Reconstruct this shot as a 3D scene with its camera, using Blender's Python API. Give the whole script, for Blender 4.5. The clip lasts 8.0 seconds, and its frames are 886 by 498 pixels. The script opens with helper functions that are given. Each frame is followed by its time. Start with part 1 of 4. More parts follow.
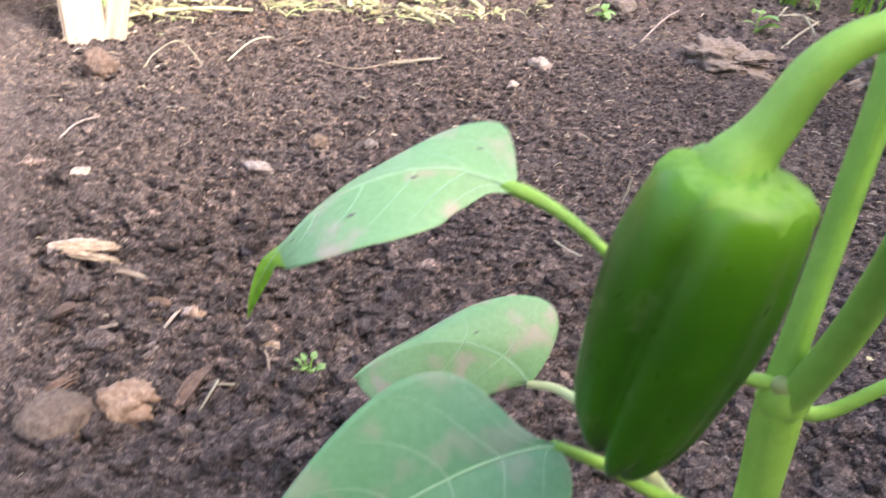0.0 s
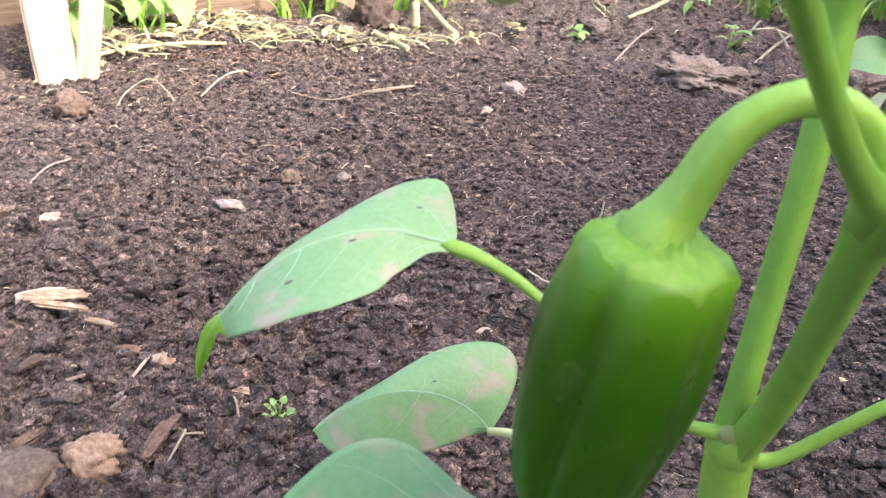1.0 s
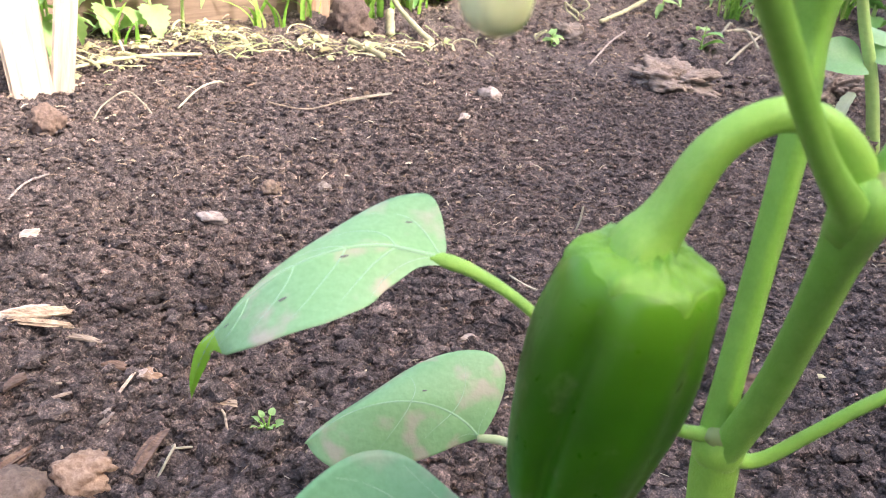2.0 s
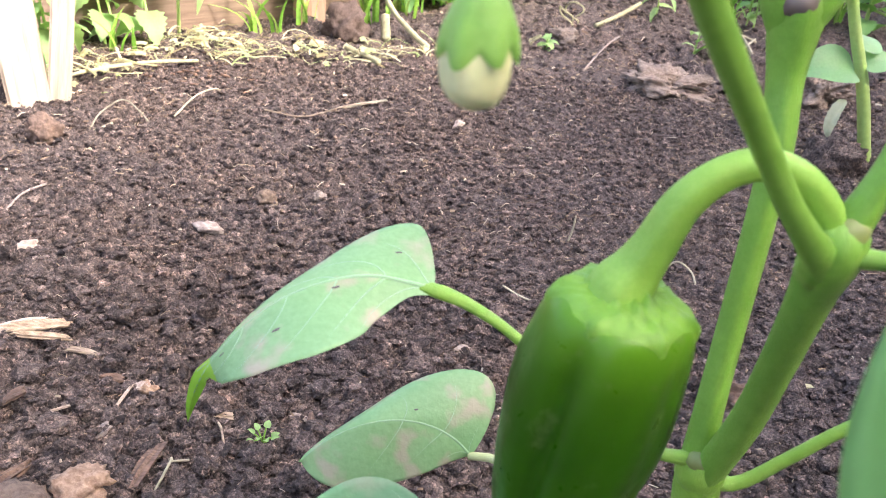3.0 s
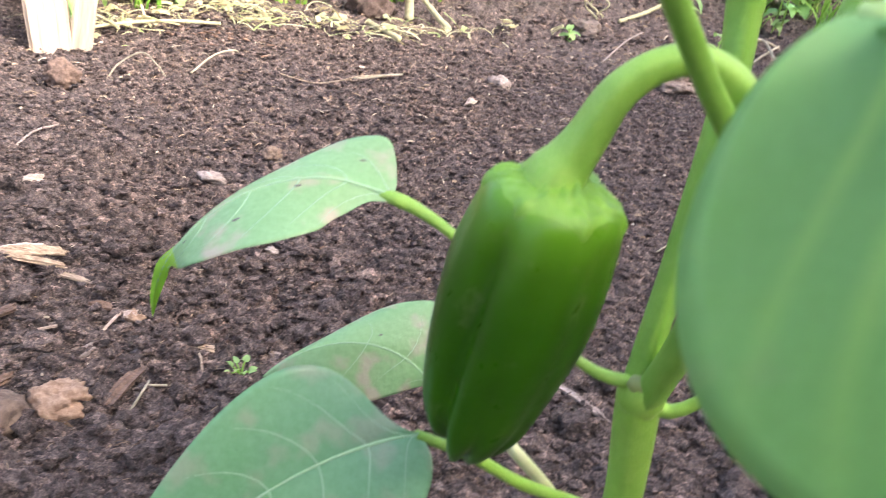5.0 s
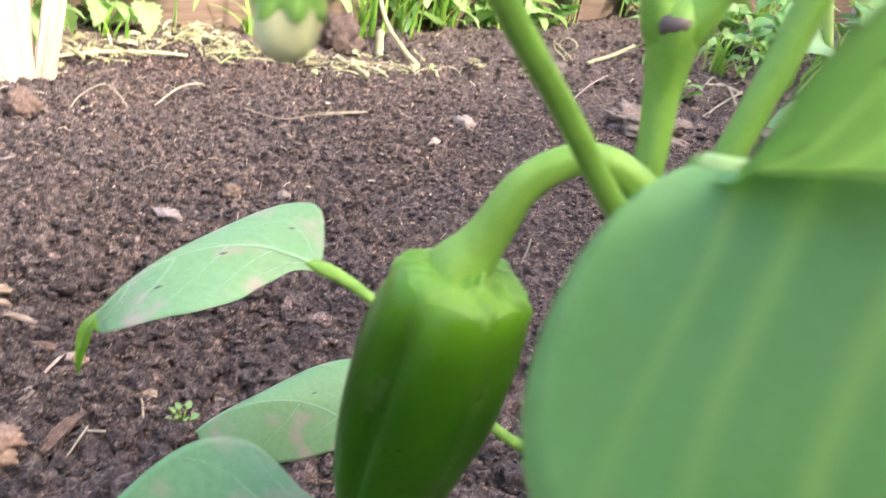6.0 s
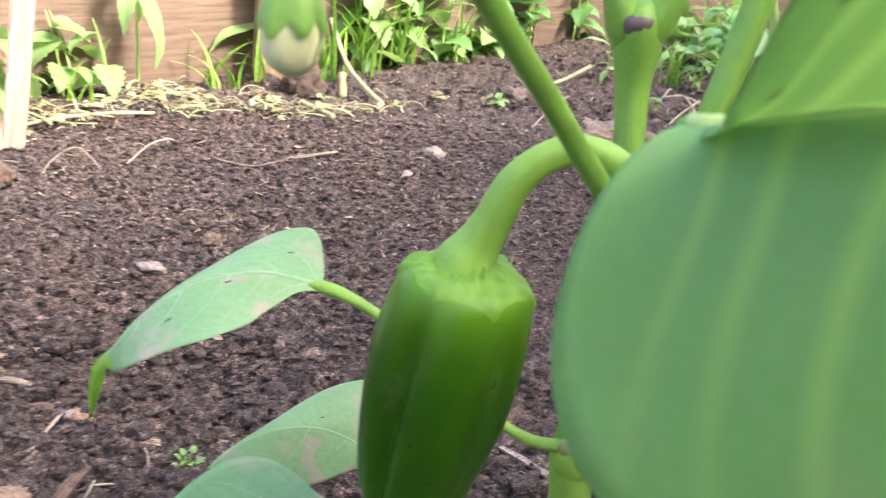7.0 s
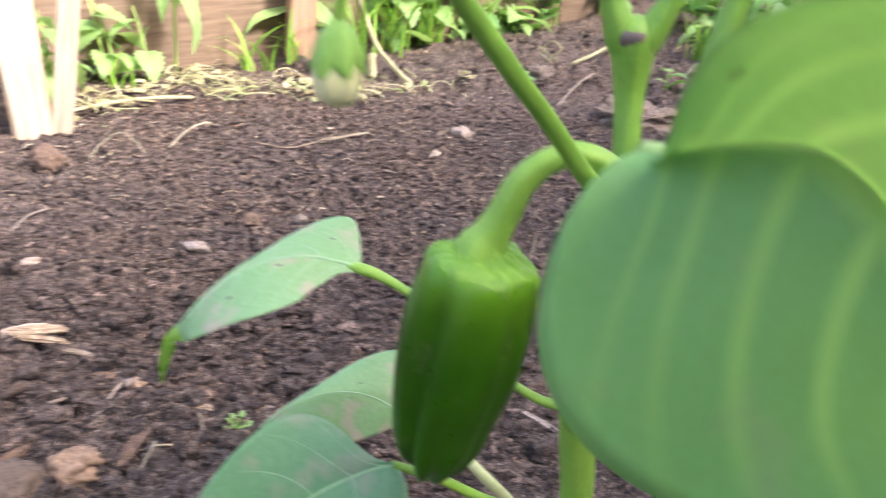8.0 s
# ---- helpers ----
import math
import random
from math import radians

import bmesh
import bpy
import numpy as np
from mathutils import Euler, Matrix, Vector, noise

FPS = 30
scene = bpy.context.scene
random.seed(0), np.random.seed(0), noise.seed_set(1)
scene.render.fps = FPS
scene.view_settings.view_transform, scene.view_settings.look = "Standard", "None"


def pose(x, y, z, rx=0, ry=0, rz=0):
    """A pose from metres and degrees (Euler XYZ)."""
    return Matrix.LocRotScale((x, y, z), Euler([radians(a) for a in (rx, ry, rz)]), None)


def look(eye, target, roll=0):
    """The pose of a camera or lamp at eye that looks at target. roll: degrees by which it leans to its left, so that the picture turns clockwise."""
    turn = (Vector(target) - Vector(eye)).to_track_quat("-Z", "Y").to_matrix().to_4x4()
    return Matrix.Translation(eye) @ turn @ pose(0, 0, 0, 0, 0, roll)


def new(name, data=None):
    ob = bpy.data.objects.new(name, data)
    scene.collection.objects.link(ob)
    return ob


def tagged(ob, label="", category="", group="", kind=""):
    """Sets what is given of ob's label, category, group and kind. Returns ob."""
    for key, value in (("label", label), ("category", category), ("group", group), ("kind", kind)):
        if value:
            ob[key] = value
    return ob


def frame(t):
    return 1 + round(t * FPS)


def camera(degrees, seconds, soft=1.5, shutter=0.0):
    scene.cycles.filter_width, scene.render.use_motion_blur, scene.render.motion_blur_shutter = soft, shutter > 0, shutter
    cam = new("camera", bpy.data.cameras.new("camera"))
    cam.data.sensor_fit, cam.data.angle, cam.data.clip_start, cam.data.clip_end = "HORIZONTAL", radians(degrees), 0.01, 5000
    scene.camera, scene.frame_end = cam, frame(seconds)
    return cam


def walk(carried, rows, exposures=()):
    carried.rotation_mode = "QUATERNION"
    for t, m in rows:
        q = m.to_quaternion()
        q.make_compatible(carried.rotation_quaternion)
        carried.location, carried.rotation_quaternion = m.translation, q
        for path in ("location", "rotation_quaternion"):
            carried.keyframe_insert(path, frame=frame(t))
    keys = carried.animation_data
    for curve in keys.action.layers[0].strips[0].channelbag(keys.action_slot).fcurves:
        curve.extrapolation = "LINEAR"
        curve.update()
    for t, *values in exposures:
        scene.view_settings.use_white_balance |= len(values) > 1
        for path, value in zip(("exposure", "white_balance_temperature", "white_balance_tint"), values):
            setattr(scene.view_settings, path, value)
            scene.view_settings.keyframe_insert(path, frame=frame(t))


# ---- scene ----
cam = camera(55.1, 8.0, soft=0.8, shutter=0.9)
cam.data.dof.use_dof = True
cam.data.dof.focus_distance, cam.data.dof.aperture_fstop = 0.52, 26.0
PATH = [
    (0, (0.222, 0.118, 0.337), (0.022, 1.855, -0.633), 7.6),
    (0.5, (0.232, 0.126, 0.348), (0.043, 1.878, -0.598), 6.4),
    (1, (0.236, 0.128, 0.351), (0.047, 1.886, -0.585), 5.8),
    (1.5, (0.233, 0.133, 0.36), (0.083, 1.89, -0.583), 5.2),
    (1.7, (0.231, 0.124, 0.353), (0.092, 1.894, -0.568), 5.4),
    (2.8, (0.237, 0.124, 0.370), (0.094, 1.885, -0.566), 4.9),
    (3, (0.234, 0.122, 0.37), (0.103, 1.889, -0.558), 5.3),
    (3.5, (0.236, 0.119, 0.37), (0.107, 1.891, -0.548), 5.2),
    (4, (0.238, 0.11, 0.374), (0.108, 1.89, -0.529), 5.1),
    (4.3, (0.241, 0.098, 0.369), (0.108, 1.884, -0.521), 5.2),
    (4.5, (0.24, 0.09, 0.353), (0.086, 1.87, -0.544), 6.5),
    (4.7, (0.256, 0.098, 0.345), (0.074, 1.857, -0.591), 7.8),
    (5.8, (0.265, 0.108, 0.367), (0.157, 1.895, -0.524), 11.8),
    (6, (0.274, 0.11, 0.367), (0.149, 1.907, -0.503), 11.1),
    (6.5, (0.283, 0.107, 0.368), (0.2, 1.935, -0.439), 8.3),
    (7, (0.269, 0.094, 0.362), (0.187, 1.932, -0.422), 6.2),
    (7.2, (0.27, 0.091, 0.362), (0.133, 1.922, -0.432), 6.0),
    (7.5, (0.283, 0.088, 0.371), (0.14, 1.909, -0.445), 5.3),
    (7.8, (0.280, 0.063, 0.375), (0.168, 1.880, -0.455), 5.1),
    (8, (0.274, 0.055, 0.385), (0.128, 1.86, -0.463), 4.9),
]
walk(cam, [(t, look(eye, target, roll)) for t, eye, target, roll in PATH], [(0.0, 2.53, 6500, 12), (4.5, 2.52, 6500, 12), (6.0, 2.45, 6500, 12), (7.0, 2.39, 6500, 12), (8.0, 2.31, 6500, 12)])

# ---- world, sun, exposure ----
world = bpy.data.worlds.new("world")
scene.world = world
world.use_nodes = True
wn = world.node_tree.nodes
sky = wn.new("ShaderNodeTexSky")
sky.sky_type = "NISHITA"
sky.sun_disc = False
SUN_EL, SUN_AZ = 40.0, 113.6
sky.sun_elevation, sky.sun_rotation = radians(SUN_EL), radians(SUN_AZ)
sky.air_density, sky.dust_density, sky.ozone_density = 1.0, 7.0, 0.5
wn["Background"].inputs["Strength"].default_value = 0.15
world.node_tree.links.new(sky.outputs[0], wn["Background"].inputs["Color"])
sun = new("sun", bpy.data.lights.new("sun", "SUN"))
sun.data.energy, sun.data.angle, sun.data.color = 1.9, radians(11), (1.0, 0.95, 0.88)
sd = Vector((math.sin(radians(SUN_AZ)) * math.cos(radians(SUN_EL)), math.cos(radians(SUN_AZ)) * math.cos(radians(SUN_EL)), math.sin(radians(SUN_EL))))
sun.matrix_world = look(sd * 5, (0, 0, 0))


# ---- materials ----
def material(name, rough=0.6, spec=0.4):
    m = bpy.data.materials.new(name)
    m.use_nodes = True
    b = m.node_tree.nodes["Principled BSDF"]
    b.inputs["Roughness"].default_value = rough
    b.inputs["Specular IOR Level"].default_value = spec
    return m, m.node_tree.nodes, m.node_tree.links, b


def ramp(nodes, links, fac, stops):
    r = nodes.new("ShaderNodeValToRGB")
    while len(r.color_ramp.elements) < len(stops):
        r.color_ramp.elements.new(0.5)
    for e, (p, c) in zip(r.color_ramp.elements, stops):
        e.position, e.color = p, (*c, 1)
    links.new(fac, r.inputs[0])
    return r.outputs[0]


def noise_tex(nodes, links, coord, scale, detail=4.0, rough=0.6, stretch=None):
    n = nodes.new("ShaderNodeTexNoise")
    n.inputs["Scale"].default_value, n.inputs["Detail"].default_value, n.inputs["Roughness"].default_value = scale, detail, rough
    if stretch:
        mp = nodes.new("ShaderNodeMapping")
        mp.inputs["Scale"].default_value = stretch
        links.new(coord, mp.inputs[0])
        coord = mp.outputs[0]
    links.new(coord, n.inputs["Vector"])
    return n.outputs["Fac"]


def mix(nodes, links, fac, a, b, blend="MIX"):
    m = nodes.new("ShaderNodeMix")
    m.data_type, m.blend_type = "RGBA", blend
    for sock, val in ((m.inputs[0], fac), (m.inputs[6], a), (m.inputs[7], b)):
        if isinstance(val, (int, float)):
            sock.default_value = val
        elif isinstance(val, tuple):
            sock.default_value = (*val, 1)
        else:
            links.new(val, sock)
    return m.outputs[2]


def bump(nodes, links, bsdf, height, dist, strength=1.0):
    b = nodes.new("ShaderNodeBump")
    b.inputs["Distance"].default_value, b.inputs["Strength"].default_value = dist, strength
    links.new(height, b.inputs["Height"])
    links.new(b.outputs[0], bsdf.inputs["Normal"])


def island_random(nodes):
    return nodes.new("ShaderNodeNewGeometry").outputs["Random Per Island"]


def object_random(nodes):
    return nodes.new("ShaderNodeObjectInfo").outputs["Random"]


def coords(nodes, which="Object"):
    return nodes.new("ShaderNodeTexCoord").outputs[which]


def cell_tex(nodes, links, coord, scale, warp=0.35):
    """Crumb-like cells: how far from each cell's middle, and a random value for each cell."""
    w = nodes.new("ShaderNodeTexNoise")
    w.inputs["Scale"].default_value, w.inputs["Detail"].default_value = scale * 1.3, 2.0
    links.new(coord, w.inputs["Vector"])
    shift = nodes.new("ShaderNodeVectorMath")
    shift.operation = "MULTIPLY_ADD"
    shift.inputs[1].default_value = (warp / scale,) * 3
    links.new(w.outputs["Color"], shift.inputs[0])
    links.new(coord, shift.inputs[2])
    v = nodes.new("ShaderNodeTexVoronoi")
    v.inputs["Scale"].default_value = scale
    links.new(shift.outputs[0], v.inputs["Vector"])
    pick = nodes.new("ShaderNodeSeparateColor")
    links.new(v.outputs["Color"], pick.inputs[0])
    return v.outputs["Distance"], pick.outputs[0]


def sums(nodes, links, terms):
    """A weighted sum of values."""
    total = None
    for value, weight in terms:
        m = nodes.new("ShaderNodeMath")
        m.operation = "MULTIPLY_ADD"
        links.new(value, m.inputs[0])
        m.inputs[1].default_value = weight
        m.inputs[2].default_value = 0.0
        if total is not None:
            links.new(total, m.inputs[2])
        total = m.outputs[0]
    return total


def soil_material(name, islands):
    m, n, l, b = material(name, 0.93, 0.22)
    c = coords(n)
    big = noise_tex(n, l, c, 5, 3)
    mid = noise_tex(n, l, c, 90, 5, 0.7)
    col = ramp(n, l, mid, [(0.26, (0.086, 0.070, 0.065)), (0.5, (0.146, 0.118, 0.110)), (0.74, (0.240, 0.198, 0.182))])
    tint = ramp(n, l, big, [(0.35, (0.92, 0.90, 0.93)), (0.65, (1.12, 1.04, 0.99))])
    col = mix(n, l, 1.0, col, tint, "MULTIPLY")
    speck = ramp(n, l, noise_tex(n, l, c, 800, 3, 0.7), [(0.33, (0.55, 0.55, 0.56)), (0.52, (1.0, 1.0, 1.0)), (0.68, (1.75, 1.7, 1.65))])
    col = mix(n, l, 1.0, col, speck, "MULTIPLY")
    dist_a, rand_a = cell_tex(n, l, c, 190)
    dist_b, rand_b = cell_tex(n, l, c, 460)
    for value in (rand_a, rand_b):
        lum = ramp(n, l, value, [(0.0, (0.66, 0.66, 0.67)), (0.6, (1.0, 1.0, 1.0)), (0.94, (1.28, 1.26, 1.23)), (1.0, (1.7, 1.62, 1.55))])
        col = mix(n, l, 1.0, col, lum, "MULTIPLY")
    if islands:
        lum = ramp(n, l, island_random(n), [(0.0, (0.55, 0.55, 0.56)), (0.55, (1.0, 1.0, 1.0)), (0.95, (1.36, 1.33, 1.30)), (1.0, (2.1, 2.0, 1.9))])
        col = mix(n, l, 1.0, col, lum, "MULTIPLY")
    l.new(col, b.inputs["Base Color"])
    fine = noise_tex(n, l, c, 700, 5, 0.8)
    if islands:
        bump(n, l, b, sums(n, l, [(fine, 1.0), (dist_b, -0.7)]), 0.0030, 1.0)
    else:
        bump(n, l, b, sums(n, l, [(fine, 0.8), (dist_a, -1.3), (dist_b, -0.8)]), 0.0036, 1.0)
    return m


def leaf_material(name, green, pale, through_col, blotch=0.3, gloss=0.42, scale=1.0, trans=0.3, veins=(), sweep=0.4, vein_col=(0.5, 0.68, 0.28)):
    m, n, l, b = material(name, gloss, 0.5)
    uv = coords(n, "UV")
    ob = coords(n)
    base = mix(n, l, noise_tex(n, l, ob, 55 * scale, 3), green, pale)
    fine = noise_tex(n, l, ob, 420 * scale, 3)
    base = mix(n, l, 0.25, base, ramp(n, l, fine, [(0.35, tuple(0.6 * q for q in green)), (0.65, pale)]))
    patch = ramp(n, l, noise_tex(n, l, ob, 75 * scale, 2, 0.5), [(0.54, (0, 0, 0)), (0.68, (1, 1, 1))])
    gate = n.new("ShaderNodeMath")
    gate.operation = "MULTIPLY"
    gate.inputs[1].default_value = blotch
    l.new(patch, gate.inputs[0])
    base = mix(n, l, gate.outputs[0], base, (0.45, 0.38, 0.33))
    var = ramp(n, l, object_random(n), [(0.0, (0.88, 0.93, 0.9)), (1.0, (1.1, 1.05, 1.0))])
    base = mix(n, l, 1.0, base, var, "MULTIPLY")
    t = n.new("ShaderNodeBsdfTranslucent")
    t.inputs[0].default_value = (*through_col, 1)
    if veins:
        # pale veins that leave the midrib at these shares of the blade's length and sweep towards the tip
        xy = n.new("ShaderNodeSeparateXYZ")
        l.new(uv, xy.inputs[0])

        def calc(op, a, c):
            k = n.new("ShaderNodeMath")
            k.operation = op
            l.new(a, k.inputs[0])
            if isinstance(c, float):
                k.inputs[1].default_value = c
            else:
                l.new(c, k.inputs[1])
            return k.outputs[0]

        across = calc("ABSOLUTE", calc("SUBTRACT", calc("MULTIPLY", xy.outputs[1], 2.0), 1.0), 0.0)
        run = calc("SUBTRACT", xy.outputs[0], calc("MULTIPLY", calc("POWER", across, 1.35), sweep))
        stops = [(0.0, (0, 0, 0))]
        for v0 in veins:
            stops += [(max(0.001, v0 - 0.032), (0, 0, 0)), (v0, (1, 1, 1)), (v0 + 0.032, (0, 0, 0))]
        fade = ramp(n, l, across, [(0.0, (0.9, 0.9, 0.9)), (0.5, (0.6, 0.6, 0.6)), (0.95, (0.15, 0.15, 0.15))])
        rib = ramp(n, l, across, [(0.0, (1, 1, 1)), (0.035, (0.8, 0.8, 0.8)), (0.09, (0, 0, 0))])
        mask = mix(n, l, 1.0, mix(n, l, 1.0, ramp(n, l, run, stops), fade, "MULTIPLY"), rib, "LIGHTEN")
        base = mix(n, l, mask, base, vein_col)
        l.new(mix(n, l, mask, through_col, tuple(min(1.0, q * 1.35) for q in through_col)), t.inputs[0])
    l.new(base, b.inputs["Base Color"])
    bump(n, l, b, noise_tex(n, l, ob, 260 * scale, 3), 0.0008, 0.5)
    s = n.new("ShaderNodeMixShader")
    s.inputs[0].default_value = trans
    l.new(b.outputs[0], s.inputs[1])
    l.new(t.outputs[0], s.inputs[2])
    l.new(s.outputs[0], n["Material Output"].inputs["Surface"])
    return m


def stem_material(name, a, c2, dark=None, rough=0.45):
    m, n, l, b = material(name, rough, 0.45)
    uv = coords(n, "UV")
    ob = coords(n)
    streak = noise_tex(n, l, uv, 9, 4, 0.6, (2.0, 3.0, 1.0))
    col = mix(n, l, streak, a, c2)
    col = mix(n, l, 0.3, col, ramp(n, l, noise_tex(n, l, ob, 160, 4), [(0.3, tuple(0.75 * q for q in a)), (0.7, c2)]))
    l.new(col, b.inputs["Base Color"])
    b.inputs["Subsurface Weight"].default_value = 0.15
    b.inputs["Subsurface Radius"].default_value = (0.002, 0.003, 0.001)
    bump(n, l, b, noise_tex(n, l, uv, 14, 3, 0.6, (3.0, 1.0, 1.0)), 0.0006, 0.5)
    return m


def bark_material(name, lo, hi, stretch=(1, 1, 12), scale=60, rough=0.85):
    m, n, l, b = material(name, rough, 0.25)
    c = coords(n)
    g = noise_tex(n, l, c, scale, 5, 0.65, stretch)
    col = ramp(n, l, g, [(0.3, lo), (0.7, hi)])
    var = ramp(n, l, object_random(n), [(0.0, (0.75, 0.75, 0.78)), (1.0, (1.2, 1.15, 1.1))])
    l.new(mix(n, l, 1.0, col, var, "MULTIPLY"), b.inputs["Base Color"])
    bump(n, l, b, g, 0.002, 0.8)
    return m


def islands_material(name, stops, rough=0.8, trans=0.0):
    m, n, l, b = material(name, rough, 0.3)
    c = coords(n)
    col = ramp(n, l, island_random(n), stops)
    col = mix(n, l, 1.0, col, ramp(n, l, noise_tex(n, l, c, 180, 3), [(0.3, (0.7, 0.7, 0.7)), (0.7, (1.2, 1.2, 1.15))]), "MULTIPLY")
    l.new(col, b.inputs["Base Color"])
    if trans:
        t = n.new("ShaderNodeBsdfTranslucent")
        l.new(col, t.inputs[0])
        s = n.new("ShaderNodeMixShader")
        s.inputs[0].default_value = trans
        l.new(b.outputs[0], s.inputs[1])
        l.new(t.outputs[0], s.inputs[2])
        l.new(s.outputs[0], n["Material Output"].inputs["Surface"])
    return m


def pepper_material():
    m, n, l, b = material("pepper_skin", 0.32, 0.28)
    c = coords(n)
    col = ramp(n, l, noise_tex(n, l, c, 28, 3), [(0.3, (0.012, 0.058, 0.0004)), (0.7, (0.024, 0.094, 0.0008))])
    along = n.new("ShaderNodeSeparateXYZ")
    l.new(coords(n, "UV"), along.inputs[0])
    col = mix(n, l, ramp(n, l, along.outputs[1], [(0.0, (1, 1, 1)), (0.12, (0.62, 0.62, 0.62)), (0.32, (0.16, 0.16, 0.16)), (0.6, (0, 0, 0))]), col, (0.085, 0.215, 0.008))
    scuff = ramp(n, l, noise_tex(n, l, c, 130, 3, 0.5), [(0.62, (0, 0, 0)), (0.74, (0.30, 0.30, 0.30))])
    col = mix(n, l, scuff, col, (0.13, 0.17, 0.06))
    l.new(col, b.inputs["Base Color"])
    b.inputs["Subsurface Weight"].default_value = 0.10
    b.inputs["Subsurface Radius"].default_value = (0.003, 0.006, 0.001)
    rough = ramp(n, l, noise_tex(n, l, c, 220, 3), [(0.3, (0.27, 0.27, 0.27)), (0.7, (0.38, 0.38, 0.38))])
    l.new(rough, b.inputs["Roughness"])
    bump(n, l, b, noise_tex(n, l, c, 60, 3), 0.0016, 0.35)
    return m


SOIL = soil_material("dark_soil", False)
CRUMB = soil_material("soil_crumbs", True)
LEAF_PALE = leaf_material("leaf_pale_green", (0.185, 0.39, 0.18), (0.29, 0.49, 0.275), (0.26, 0.50, 0.08), 0.9)
LEAF_BLUE = leaf_material("leaf_blue_green", (0.14, 0.35, 0.17), (0.22, 0.43, 0.245), (0.18, 0.44, 0.06), 0.4)
LEAF_NEAR = leaf_material("leaf_broad_green", (0.18, 0.41, 0.165), (0.29, 0.515, 0.245), (0.58, 0.80, 0.34), 0.4, 0.5, 0.6, trans=0.52, veins=(0.03, 0.15, 0.30, 0.46, 0.62), sweep=0.42, vein_col=(0.36, 0.56, 0.185))
LEAF_SOFT = leaf_material("leaf_soft_green", (0.20, 0.40, 0.17), (0.30, 0.50, 0.25), (0.30, 0.55, 0.10), 0.1)
LEAF_UNDER = leaf_material("leaf_underside", (0.27, 0.50, 0.05), (0.36, 0.60, 0.10), (0.45, 0.75, 0.08), 0.0, 0.5, trans=0.45)
VEIN = stem_material("leaf_vein", (0.27, 0.485, 0.235), (0.37, 0.56, 0.305))
VEIN_NEAR = leaf_material("leaf_vein_yellow", (0.40, 0.60, 0.22), (0.50, 0.68, 0.28), (0.75, 0.92, 0.40), 0.0, 0.6, trans=0.25)
STEM = stem_material("green_stem", (0.125, 0.295, 0.026), (0.225, 0.415, 0.070))
STEM_LIGHT = stem_material("light_green_stem", (0.165, 0.35, 0.030), (0.28, 0.47, 0.085))
PALE_STALK = stem_material("pale_stalk", (0.55, 0.60, 0.26), (0.70, 0.72, 0.40))
NODE = stem_material("purple_node", (0.08, 0.055, 0.065), (0.17, 0.13, 0.11))
NODE_BROWN = stem_material("brown_node", (0.17, 0.175, 0.07), (0.25, 0.33, 0.09))
PEPPER = pepper_material()
CALYX = stem_material("pepper_calyx", (0.095, 0.245, 0.012), (0.19, 0.37, 0.045))
CALYX_BUD = stem_material("bud_cup", (0.17, 0.38, 0.05), (0.30, 0.52, 0.11))
PETAL = stem_material("cream_petals", (0.58, 0.60, 0.28), (0.72, 0.73, 0.42))
SPOT_PALE = leaf_material("leaf_spot_pale", (0.26, 0.36, 0.17), (0.34, 0.36, 0.25), (0.62, 0.66, 0.42), 0.6, 0.6, 2.0, trans=0.5)
SPOT = stem_material("leaf_spot", (0.10, 0.085, 0.07), (0.16, 0.13, 0.10))
WEED_LEAF = leaf_material("weed_leaf", (0.23, 0.40, 0.13), (0.38, 0.56, 0.25), (0.40, 0.60, 0.18), 0.0, 0.5, 0.5, 0.42)
WEED_DARK = leaf_material("weed_leaf_dark", (0.13, 0.32, 0.08), (0.26, 0.48, 0.18), (0.30, 0.55, 0.10), 0.0, 0.5, 0.5, 0.35)
WEED_STEM = stem_material("weed_stem", (0.26, 0.42, 0.10), (0.45, 0.58, 0.2))
GRASS = islands_material("grass_blade", [(0.0, (0.16, 0.36, 0.05)), (0.6, (0.28, 0.50, 0.08)), (1.0, (0.5, 0.6, 0.2))], 0.5, 0.35)
CLIPPING = islands_material("dry_clippings", [(0.0, (0.20, 0.16, 0.08)), (0.35, (0.38, 0.35, 0.20)), (0.7, (0.50, 0.47, 0.31)), (0.88, (0.30, 0.40, 0.15)), (1.0, (0.55, 0.50, 0.38))], 0.75, 0.15)
FIBRE = islands_material("pale_fibres", [(0.0, (0.12, 0.08, 0.06)), (0.5, (0.22, 0.15, 0.11)), (0.85, (0.4, 0.3, 0.22)), (1.0, (0.6, 0.52, 0.42))])
CHIP = bark_material("wood_chip", (0.20, 0.145, 0.105), (0.52, 0.42, 0.32), (1, 9, 9), 40)
CHIP_DARK = bark_material("dark_chip", (0.075, 0.05, 0.04), (0.20, 0.135, 0.105), (1, 9, 9), 40)
CHIP_PALE = bark_material("pale_chip", (0.24, 0.185, 0.155), (0.54, 0.45, 0.40), (2, 4, 4), 90)
TWIG = bark_material("pale_twig", (0.28, 0.25, 0.18), (0.48, 0.44, 0.34), (1, 1, 1), 80)
CLOD = bark_material("brown_clod", (0.075, 0.052, 0.044), (0.19, 0.135, 0.11), (1, 1, 1), 220, 0.95)
CLOD_BROWN = bark_material("pale_brown_clod", (0.12, 0.085, 0.066), (0.27, 0.20, 0.155), (1, 1, 1), 260, 0.95)
CLOD_PALE = bark_material("greyish_clod", (0.16, 0.13, 0.115), (0.36, 0.31, 0.28), (1, 1, 1), 240, 0.95)
